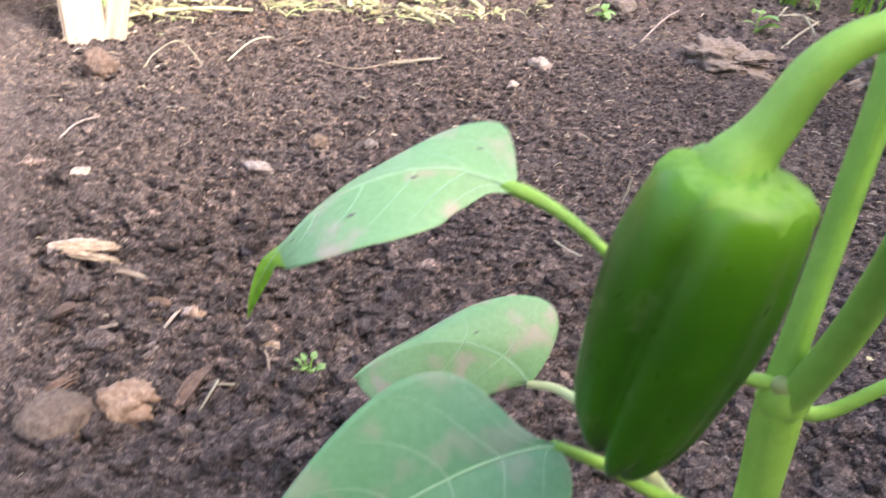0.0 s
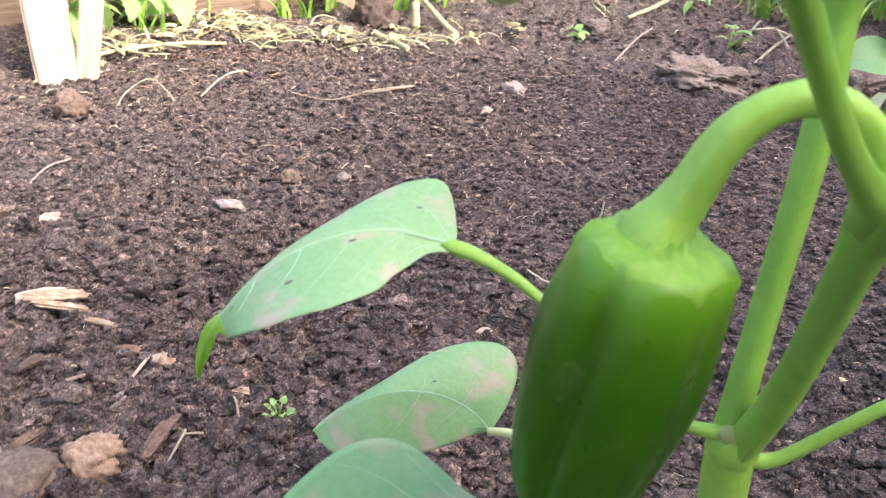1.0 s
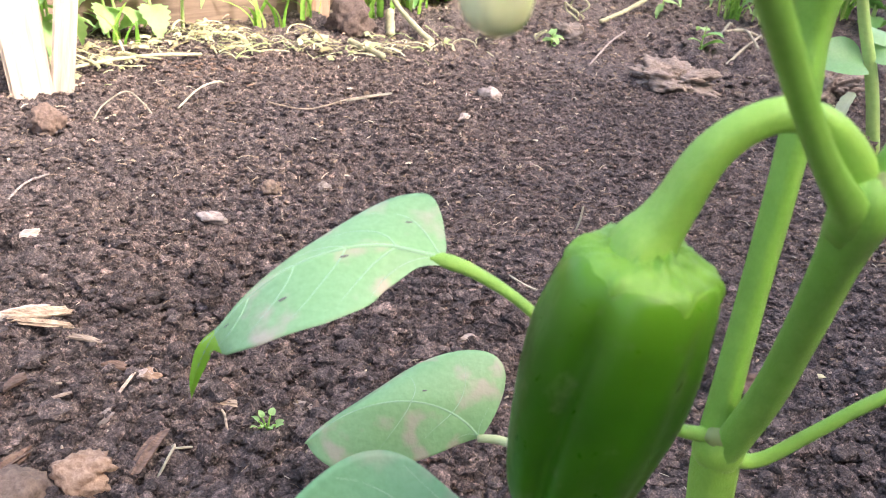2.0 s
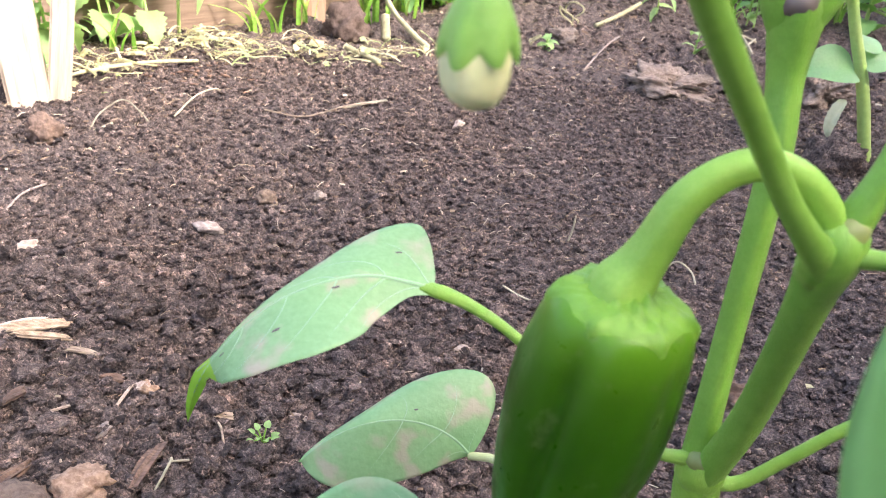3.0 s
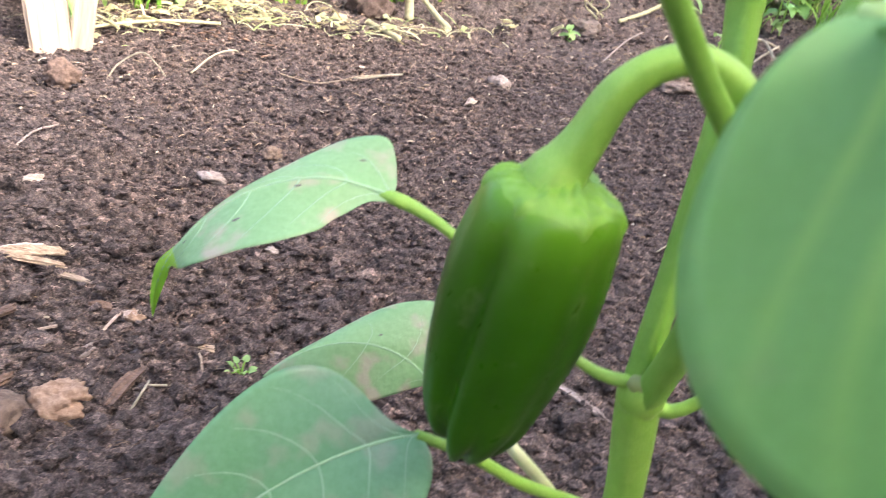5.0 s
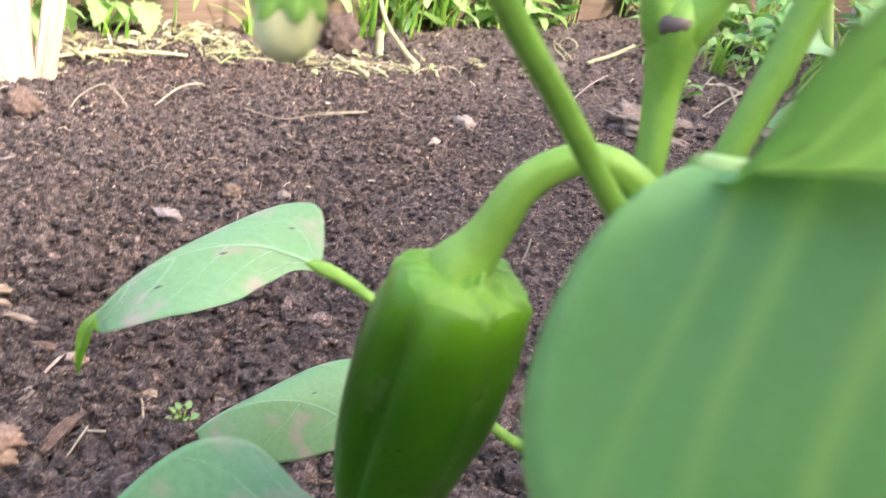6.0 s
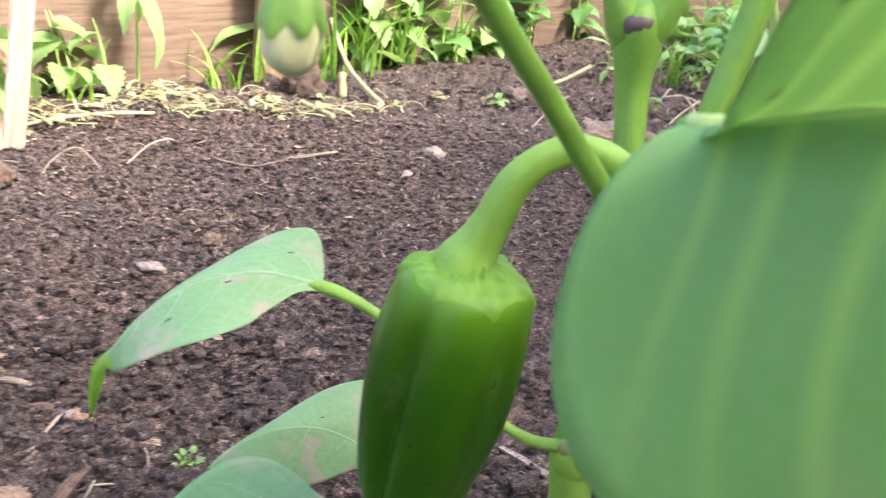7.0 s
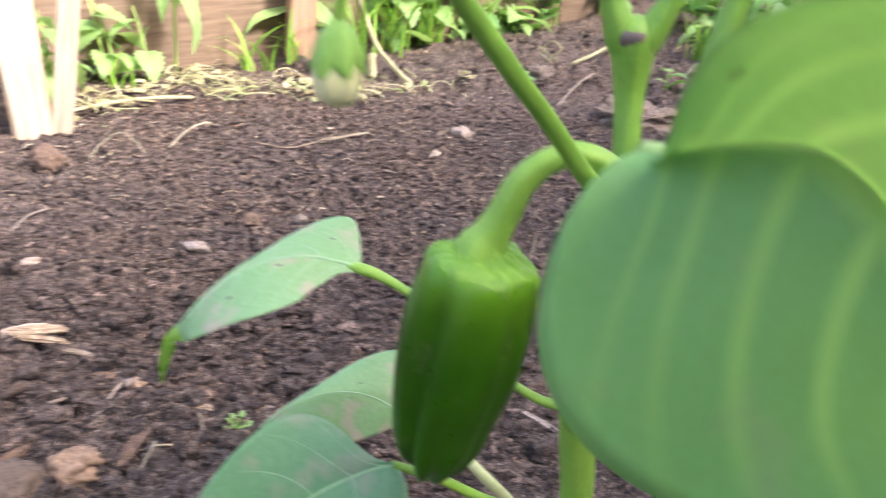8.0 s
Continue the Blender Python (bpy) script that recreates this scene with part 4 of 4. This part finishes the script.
twig("twig", [(-0.187, 1.092, 0.004), (-0.178, 1.14, 0.012), (-0.170, 1.182, 0.016), (-0.163, 1.19, 0.012)], 0.0013, TWIG, "straight pale dry stalk on the soil", "twig", "pale stalks")
twig("twig", [(-0.098, 1.150, 0.002), (-0.04, 1.155, 0.005), (0.012, 1.178, 0.008), (0.045, 1.215, 0.008)], 0.0010, CHIP, "long thin brown stalk on the soil", "twig", "pale stalks")
twig("twig", [(0.334, 1.517, 0.0), (0.37, 1.61, 0.012), (0.402, 1.703, 0.016)], 0.0018, CHIP_PALE, "thin pale twig by the bark", "twig", "pale stalks")
twig("twig", [(0.063, 0.545, 0.0), (0.071, 0.536, 0.004), (0.077, 0.525, 0.0)], 0.0008, CHIP, "thin curved rootlet on the soil", "twig", "rootlets")
twig("twig", [(0.241, 0.768, 0.002), (0.255, 0.757, 0.004), (0.268, 0.749, 0.002)], 0.0009, TWIG, "thin pale rootlet on the soil", "twig", "rootlets")
twig("twig", [(0.300, 0.878, 0.0), (0.303, 0.88, 0.012), (0.304, 0.882, 0.024)], 0.0010, TWIG, "upright pale straw in the soil", "twig", "rootlets")
twig("twig", [(0.388, 0.838, 0.0), (0.400, 0.842, 0.01), (0.412, 0.829, 0.006), (0.416, 0.815, 0.0)], 0.0009, TWIG, "curved pale rootlet on the soil", "twig", "rootlets")
twig("twig", [(-0.228, 0.785, 0.0), (-0.230, 0.825, 0.006), (-0.227, 0.862, 0.003)], 0.0012, CHIP_PALE, "thin pale twig on the soil", "twig", "rootlets")
twig("twig", [(0.050, 0.482, 0.0), (0.056, 0.494, 0.008), (0.050, 0.505, 0.004), (0.060, 0.510, 0.006)], 0.0008, TWIG, "pale tangled rootlet on the soil", "twig", "rootlets")
twig("twig", [(0.375, 0.735, 0.0), (0.392, 0.742, 0.012), (0.40, 0.725, 0.004), (0.392, 0.712, 0.0)], 0.0008, TWIG, "curled pale rootlet on the soil", "twig", "rootlets")


for k, (x, y, r) in enumerate(((0.306, 1.825, 0.030), (0.322, 1.845, 0.036), (0.250, 1.640, 0.020))):
    loop = [(x + r * 0.5 * math.cos(2.1 * t + k), y + 0.4 * r * math.sin(1.7 * t), r * (0.2 + 0.9 * math.sin(0.8 * t) ** 2)) for t in np.linspace(0, 3.2, 7)]
    twig("dry_tendril", [(loop[0][0], loop[0][1], 0.0)] + loop, 0.0016, CLIPPING, "curled dry pale tendril on the soil", "tendril", "dry tendrils")


def reddish_litter():
    V, F = [], []
    for _ in range(70):
        x, y = -0.243 + rng.normal(0, 0.05), 1.28 + rng.normal(0, 0.035)
        s = rng.uniform(0.002, 0.008)
        v, f = lump_data(rng, (s, s * rng.uniform(0.2, 0.6), s * 0.15), 0.5, 1)
        n, a = len(V), rng.uniform(0, 6.28)
        for q in v:
            V.append((q[0] * math.cos(a) - q[1] * math.sin(a) + x, q[0] * math.sin(a) + q[1] * math.cos(a) + y, q[2] + ground_z(x, y) + 0.004))
        F += [[n + i for i in g] for g in f]
    joined("bark_litter", V, F, REDDISH, "reddish brown bark bits on the soil", "litter")


reddish_litter()


# ---- edging board and stakes ----
def oriented(name, me, at, turn=0.0, tilt=(0, 0)):
    ob = new(name, me)
    ob.location = at
    ob.rotation_euler = (tilt[0], tilt[1], turn)
    return ob


def timber(name, sx, sy, sz, mat, seed=0, segs=24, long_axis=0):
    """A sawn timber with softened, slightly wavy edges; its foot at z = 0."""
    r = np.random.RandomState(seed)
    bm = bmesh.new()
    bmesh.ops.create_cube(bm, size=1.0)
    for v in bm.verts:
        v.co = Vector((v.co.x * sx, v.co.y * sy, (v.co.z + 0.5) * sz))
    bmesh.ops.bevel(bm, geom=bm.edges[:], offset=min(sx, sy, sz) * 0.10, segments=2, affect="EDGES")
    longest = [e for e in bm.edges if e.calc_length() > max(sx, sy, sz) * 0.6]
    bmesh.ops.subdivide_edges(bm, edges=longest, cuts=segs, use_grid_fill=True)
    off = Vector(r.uniform(-9, 9, 3))
    for v in bm.verts:
        v.co += noise.noise_vector(v.co * 6 + off) * min(sx, sy, sz) * 0.06
    me = bpy.data.meshes.new(name)
    bm.to_mesh(me)
    bm.free()
    me.materials.append(mat)
    return me


BOARD_AT, BOARD_DIR = np.array([-0.46, 1.36]), np.array([0.640, 0.768])
turn = math.atan2(BOARD_DIR[1], BOARD_DIR[0])
edging = thing("timber_edging", "weathered brown timber board edging the soil bed", "timber edging", kind="structure")
for row, (z, h) in enumerate(((-0.03, 0.20), (0.173, 0.19))):
    for k in range(2):
        c = BOARD_AT + BOARD_DIR * (0.45 + 1.6 * k) + np.array([-BOARD_DIR[1], BOARD_DIR[0]]) * 0.02
        ob = oriented("plank", timber("plank", 1.597, 0.035, h, BOARD, row * 2 + k), (c[0], c[1], z), turn)
        ob.parent = edging


# unseen wall, added to keep the sun off the plant and near soil
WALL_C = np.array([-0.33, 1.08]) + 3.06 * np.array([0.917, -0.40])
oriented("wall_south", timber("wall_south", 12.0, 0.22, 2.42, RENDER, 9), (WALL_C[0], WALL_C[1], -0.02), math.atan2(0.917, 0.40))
tagged(bpy.data.objects["wall_south"], "unseen plain rendered wall added to shade the bed", "wall", kind="structure")


def stake(at, size, lean, mat, label, seed):
    ob = new("wooden_stake", timber("wooden_stake", size[0], size[1], size[2], mat, seed))
    ob.location = (*at, -0.05)
    ob.rotation_euler = (lean[0], lean[1], 0.5)
    return tagged(ob, label, "stake", "stakes by the board")


stake((-0.377, 1.10), (0.050, 0.045, 0.55), (-0.03, -0.055), POST, "pale bleached wooden stake", 1)
stake((-0.357, 1.115), (0.028, 0.024, 0.55), (-0.03, 0.15), POST, "thin pale wooden stake leaning over", 2)
stake((-0.160, 1.640), (0.050, 0.045, 0.42), (0.0, 0.02), POST_BROWN, "brown wooden stake beside the board", 3)
stake((-0.235, 1.700), (0.012, 0.012, 0.45), (0.0, 0.02), BARK, "thin grey stick beside the board", 4)


# ---- weeds ----
def weed_leaf_mesh(name, length, half, mat, seed, teeth=0.0):
    r = np.random.RandomState(seed)
    bl = Blade([(0, 0, 0), (length * 0.35, 0, length * 0.10), (length * 0.7, 0, length * 0.06), (length, 0, -length * 0.12)], [(0, 0, 1), (0.1, 0, 1), (0.3, 0, 1)], half, length * 0.04, 0.2, 0, length * 0.02, 3, 0.6, 0.9)
    nu, nv = 14, 4
    verts, uvs, faces = [], [], []
    for i in range(nu + 1):
        u = i / nu
        for j in range(-nv, nv + 1):
            v = j / nv
            if abs(j) == nv and teeth:
                v *= 1 + teeth * (1 if i % 2 else -1)
            verts.append(bl.at(u, v))
            uvs.append((u, 0.5 + v / 2))
    w = 2 * nv + 1
    faces = [(i * w + j, i * w + j + 1, (i + 1) * w + j + 1, (i + 1) * w + j) for i in range(nu) for j in range(2 * nv)]
    me = mesh_of(name, verts, faces, mat, uvs)
    return me


LEAF_LIB = {k: weed_leaf_mesh("leaf", *a) for k, a in {
    "broad": (0.085, 0.030, WEED_LEAF, 1, 0.12), "oval": (0.055, 0.018, WEED_LEAF, 2, 0.0), "long": (0.110, 0.016, WEED_LEAF, 3, 0.05),
    "dark": (0.075, 0.028, WEED_DARK, 4, 0.10), "round": (0.060, 0.030, WEED_DARK, 5, 0.0), "soft": (0.060, 0.027, LEAF_SOFT, 7, 0.0), "wilted": (0.06, 0.014, WILTED, 8, 0.05), "bright": (0.060, 0.026, WEED_LEAF, 6, 0.0)}.items()}


def weed(at, height, kinds, count, label, seed, spread=1.0, scale=1.0, name="weed_plant", stems=1, droop=0.0, low=0.2):
    r = np.random.RandomState(seed)
    z = ground_z(*at)
    ob = thing(name, label, "weed", "weeds along the edging", at=(*at, z))
    for s in range(stems):
        a0 = r.uniform(0, 6.28)
        foot = np.array([r.uniform(-1, 1), r.uniform(-1, 1), 0]) * 0.012 * (stems > 1)
        bend = np.array([math.cos(a0), math.sin(a0), 0]) * height * r.uniform(0.05, 0.25) * spread
        pts = [foot - (0, 0, 0.01), foot + bend * 0.2 + (0, 0, height * 0.4), foot + bend * 0.6 + (0, 0, height * 0.75), foot + bend + (0, 0, height)]
        part("stem", tube("stem", pts, [0.0028 * scale, 0.0023 * scale, 0.0018 * scale, 0.001], WEED_STEM, 14, 7), ob)
        c = spline(pts, 40)
        for k in range(count):
            f = low + (0.98 - low) * (k + r.uniform(0, 0.6)) / count
            p = c[min(39, int(f * 39))]
            lf = part("leaf", LEAF_LIB[kinds[r.randint(len(kinds))]], ob)
            yaw = a0 + k * 2.4 + r.uniform(-0.5, 0.5)
            lf.location = p
            lf.rotation_euler = (r.uniform(-0.5, 0.5), droop + r.uniform(-0.5, 0.45), yaw)
            sc = scale * r.uniform(0.65, 1.15)
            lf.scale = (sc, sc, sc)
    return ob


def grass_tuft(at, height, blades, label, seed, spread=0.5):
    r = np.random.RandomState(seed)
    V, F = [], []
    for _ in range(blades):
        a, h, w = r.uniform(0, 6.28), height * r.uniform(0.5, 1.15), 0.0035 * r.uniform(0.6, 1.4)
        d, e = np.array([math.cos(a), math.sin(a), 0]), np.array([-math.sin(a), math.cos(a), 0])
        p, lean, n = np.array([r.normal(0, 0.014), r.normal(0, 0.014), -0.005]), r.uniform(0.1, 1.0) * spread, len(V)
        for i in range(7):
            t = i / 6
            q = p + d * lean * h * t ** 2 + np.array([0, 0, h * (t - 0.35 * lean * t ** 3)])
            ww = w * (1 - t ** 2) + 0.0002
            V += [tuple(q - e * ww), tuple(q + d * ww * 0.4), tuple(q + e * ww)]
        for i in range(6):
            for k in (0, 1):
                F.append((n + 3 * i + k, n + 3 * i + k + 1, n + 3 * i + k + 4, n + 3 * i + k + 3))
    me = mesh_of("grass_tuft", V, F, GRASS)
    ob = new("grass_tuft", me)
    ob.location = (*at, ground_z(*at))
    return tagged(ob, label, "grass", "grass tufts", "stuff")


W1 = "bright yellow-green weed growing by the timber edging"
W2 = "leafy green weed among the grass at the bed's rim"
weed((-0.425, 1.24), 0.13, ("oval", "broad"), 5, W1, 1, 1.5, 0.9, stems=2, droop=0.4)
weed((-0.395, 1.36), 0.13, ("broad", "oval"), 5, W1, 2, 1.5, 0.9, stems=2, droop=0.5)
weed((-0.346, 1.39), 0.12, ("broad",), 4, W1, 3, 1.0, 0.95, droop=0.5)
weed((-0.325, 1.45), 0.34, ("long", "broad"), 8, "tall bright green weed with hanging leaves before the board", 4, 0.3, 1.05, droop=0.9, low=0.48)
weed((-0.165, 1.685), 0.32, ("broad", "long"), 11, W1, 5, 0.6, 1.2, droop=0.5)
weed((-0.03, 1.85), 0.36, ("broad", "dark"), 11, W1, 6, 0.6, 1.2, droop=0.5)
weed((0.05, 1.95), 0.30, ("dark", "long"), 10, W2, 7, 0.8, 1.1)
weed((0.13, 2.02), 0.28, ("dark", "broad"), 10, W2, 8, 0.8, 1.1)
weed((0.20, 2.20), 0.20, ("broad", "round"), 9, W2, 9, 1.2, 1.2, stems=2)
weed((0.33, 2.26), 0.22, ("round", "dark"), 9, W2, 10, 1.2, 1.2, stems=2)
weed((0.46, 2.42), 0.22, ("dark", "oval"), 9, W2, 11, 1.2, 1.3, stems=2)
weed((0.60, 2.78), 0.24, ("round", "broad"), 9, W2, 12, 1.2, 1.4, stems=2)
weed((0.78, 2.70), 0.22, ("dark", "long"), 9, W2, 13, 1.2, 1.3, stems=2)
weed((0.90, 2.45), 0.18, ("dark", "oval"), 9, W2, 14, 1.2, 1.1, stems=2)
weed((0.78, 2.20), 0.16, ("oval", "dark"), 9, W2, 15, 1.4, 1.0, stems=2)
weed((0.95, 2.05), 0.20, ("dark", "round"), 9, W2, 16, 1.2, 1.1, stems=2)
weed((0.70, 1.98), 0.12, ("oval", "round"), 7, W2, 17, 1.6, 0.8, stems=2)
weed((0.503, 2.00), 0.09, ("long",), 7, "small bright green weed with narrow leaves", 18, 1.4, 0.6)
weed((0.545, 1.73), 0.05, ("round", "oval"), 4, "low round-leaved green weed", 19, 1.5, 0.7)
weed((1.10, 2.65), 0.3, ("dark", "broad"), 10, W2, 20, 1.0, 1.3, stems=2)
weed((1.15, 2.2), 0.25, ("dark", "broad"), 10, W2, 21, 1.0, 1.2, stems=2)
W3 = "low pale green broad-leaved weed at the bed's far rim"
weed((0.135, 2.03), 0.07, ("oval", "bright"), 7, W3, 31, 1.8, 1.2, stems=2, droop=0.2)
weed((0.225, 2.12), 0.06, ("bright", "broad"), 7, W3, 32, 1.8, 1.1, stems=2, droop=0.2)
weed((0.055, 1.93), 0.10, ("broad", "bright"), 6, W3, 33, 1.4, 1.0, stems=2, droop=0.3)
weed((-0.015, 1.845), 0.24, ("broad", "long"), 8, W1, 34, 0.8, 1.2, droop=0.5)
weed((0.72, 2.30), 0.10, ("soft", "broad"), 6, W3, 35, 1.6, 1.7, stems=2, droop=0.1)
weed((0.282, 1.650), 0.02, ("oval",), 5, "low flat green seedling on the soil", 41, 2.0, 0.42, stems=2)
for pts in ([(0.583, 1.672, 0.0), (0.632, 1.76, 0.012), (0.682, 1.863, 0.012)], [(0.606, 1.837, 0.006), (0.645, 1.85, 0.012), (0.684, 1.858, 0.008)], [(0.638, 1.928, 0.006), (0.645, 1.82, 0.016), (0.648, 1.701, 0.0)], [(0.600, 1.84, 0.0), (0.625, 1.90, 0.012), (0.640, 1.93, 0.008)]):
    twig("stalk", pts, 0.0024, TWIG, "thin pale fallen grass stalk on the soil", "stalk", "dry stalks")
for pts in ([(0.816, 1.961, 0.006), (0.87, 2.04, 0.05), (0.928, 2.10, 0.05), (0.985, 2.04, 0.03)], [(0.84, 2.06, 0.01), (0.90, 2.12, 0.06), (0.96, 2.20, 0.07)], [(0.80, 2.20, 0.0), (0.83, 2.18, 0.08), (0.88, 2.16, 0.11)]):
    twig("stalk", pts, 0.0030, WEED_STEM, "thin yellow-green trailing weed stem", "stalk", "trailing stems")
grass_tuft((0.655, 2.03), 0.17, 9, "tuft of broad drooping green grass blades", 91, 1.9)
grass_tuft((0.90, 2.13), 0.15, 14, "tuft of thin green grass blades", 92, 1.8)
weed((0.66, 2.14), 0.08, ("long",), 7, "yellow-green weed with narrow hanging leaves", 36, 1.6, 0.7, stems=2, droop=0.7)
for k, (x, y, h, n) in enumerate(((-0.212, 1.56, 0.14, 14), (-0.15, 1.60, 0.12, 16), (-0.06, 1.70, 0.26, 22), (0.0, 1.80, 0.28, 24), (0.06, 1.88, 0.24, 18), (0.16, 2.02, 0.22, 18), (0.26, 2.30, 0.2, 18), (0.4, 2.5, 0.22, 20), (0.56, 2.68, 0.22, 20), (0.70, 2.58, 0.2, 20), (0.84, 2.3, 0.2, 20), (0.65, 2.02, 0.16, 18), (0.80, 2.02, 0.18, 20), (0.92, 2.15, 0.2, 20), (1.02, 2.35, 0.22, 20), (0.9, 2.85, 0.24, 20), (-0.44, 1.30, 0.1, 10), (-0.36, 1.32, 0.08, 10))):
    grass_tuft((x, y), h * 0.85, n * 2 // 3, "tuft of thin green grass blades", 50 + k, 1.3)


def clippings():
    V, F = [], []
    line = spline([(-0.40, 1.14), (-0.33, 1.30), (-0.24, 1.36), (-0.16, 1.45), (-0.05, 1.45), (0.06, 1.52), (0.12, 1.58)], 60)
    knots = [line[rng.randint(60)] + rng.normal(0, 0.024, 2) for _ in range(34)]
    for k in range(520):
        p = knots[rng.randint(34)] + rng.normal(0, 0.013, 2) if k % 4 else line[rng.randint(60)] + rng.normal(0, 0.034, 2)
        if k % 5 == 0:
            p = np.array([-0.27, 1.42]) + rng.normal(0, 1, 2) * (0.045, 0.03)
        a, ln, w = rng.normal(0.5, 1.1) + math.pi * rng.randint(2), 0.008 + 0.060 * rng.uniform() ** 2, 0.0005 + 0.0016 * rng.uniform() ** 2
        if rng.uniform() < 0.07:
            ln, w = rng.uniform(0.012, 0.026), rng.uniform(0.004, 0.008)
        z, arch, turn_by, n = ground_z(p[0], p[1]) + rng.uniform(0.001, 0.014), rng.uniform(0, 0.22), rng.normal(0, 1.3), len(V)
        q = np.array([p[0], p[1], z])
        for i in range(6):
            t = i / 5
            d = np.array([math.cos(a + turn_by * t), math.sin(a + turn_by * t), 0])
            e = np.array([-d[1], d[0], 0.3])
            c = q + (0, 0, arch * ln * 4 * t * (1 - t))
            V += [tuple(c - e * w), tuple(c + (0, 0, w * 0.8)), tuple(c + e * w)]
            q = q + d * ln / 5
        for i in range(5):
            for j in (0, 1):
                F.append((n + 3 * i + j, n + 3 * i + j + 1, n + 3 * i + j + 4, n + 3 * i + j + 3))
    joined("dry_clippings", V, F, CLIPPING, "pale yellow dry cut grass lying along the bed's rim", "dry grass")


clippings()
twig("stalk", [(-0.40, 1.11, 0.0), (-0.36, 1.17, 0.01), (-0.30, 1.25, 0.012), (-0.24, 1.31, 0.004)], 0.0025, CLIPPING, "long bent dry stalk by the stakes", "stalk", "dry stalks")
twig("stalk", [(0.07, 1.55, 0.004), (0.03, 1.60, 0.006), (-0.02, 1.68, 0.03), (-0.07, 1.76, 0.10)], 0.005, CLIPPING, "thick pale green cut stalk", "stalk", "dry stalks")
twig("stalk", [(-0.01, 1.60, 0.0), (-0.015, 1.61, 0.04)], 0.008, CLIPPING, "short upright pale cut stalk", "stalk", "dry stalks")
twig("stalk", [(0.01, 1.42, 0.002), (-0.02, 1.46, 0.006), (-0.06, 1.50, 0.006)], 0.005, CLIPPING, "pale cut stalk on the soil", "stalk", "dry stalks")
twig("stalk", [(0.365, 1.822, 0.004), (0.41, 1.872, 0.016), (0.456, 1.92, 0.03)], 0.0042, CLIPPING, "thin pale stalk among the weeds", "stalk", "dry stalks")


# young plant with a round leaf, right of the bed, and the sprout in front
def young_plant():
    x, y = 0.702, 1.239
    ob = thing("young_plant", "young plant with a ribbed green stem and oval leaves", "young plant", at=(x, y, ground_z(x, y)))
    part("stem", tube("stem", [(0, 0, -0.01), (-0.032, 0.0, 0.09), (-0.070, 0.0, 0.18), (-0.12, 0.0, 0.32)], [0.008, 0.0075, 0.0065, 0.005], WEED_STEM, 30, 12, ridges=4, ridge=0.1), ob)
    for p, yaw, s, tilt in (((-0.052, -0.004, 0.115), 3.35, 1.25, 0.05), ((-0.042, 0.002, 0.12), 0.25, 0.8, -0.2), ((-0.05, 0.005, 0.14), 1.3, 1.0, -0.2), ((-0.085, 0.0, 0.215), 4.0, 1.2, 0.0)):
        lf = part("leaf", LEAF_LIB["soft"], ob)
        lf.location, lf.rotation_euler, lf.scale = p, (-0.55 if yaw > 2 else 0.5, tilt, yaw), (s, s, s)
    lf = part("leaf", LEAF_LIB["wilted"], ob, "wilted pale drooping leaf")
    lf.location, lf.rotation_euler, lf.scale = (-0.052, -0.01, 0.078), (0.2, 1.35, 3.6), (1.0, 1.0, 1.0)


def sprout():
    x, y = 0.100, 0.532
    ob = thing("sprout", "tiny bright green sprout with round seed leaves", "sprout", at=(x, y, ground_z(x, y)))
    for k in range(8):
        a = 0.5 + k * 2.4
        tip = np.array([math.cos(a) * 0.006, math.sin(a) * 0.005, 0.006 + 0.0016 * (k % 4)])
        part("stem", tube("stem", [(0, 0, -0.004), tip * 0.5 + (0, 0, 0.002), tip], [0.0007, 0.0006, 0.0005], STEM_LIGHT, 8, 6), ob)
        lf = part("leaf", LEAF_LIB["bright"], ob)
        lf.location, lf.rotation_euler, lf.scale = tip, (0.3, -0.5, a), (0.095, 0.095, 0.095)


young_plant()
sprout()
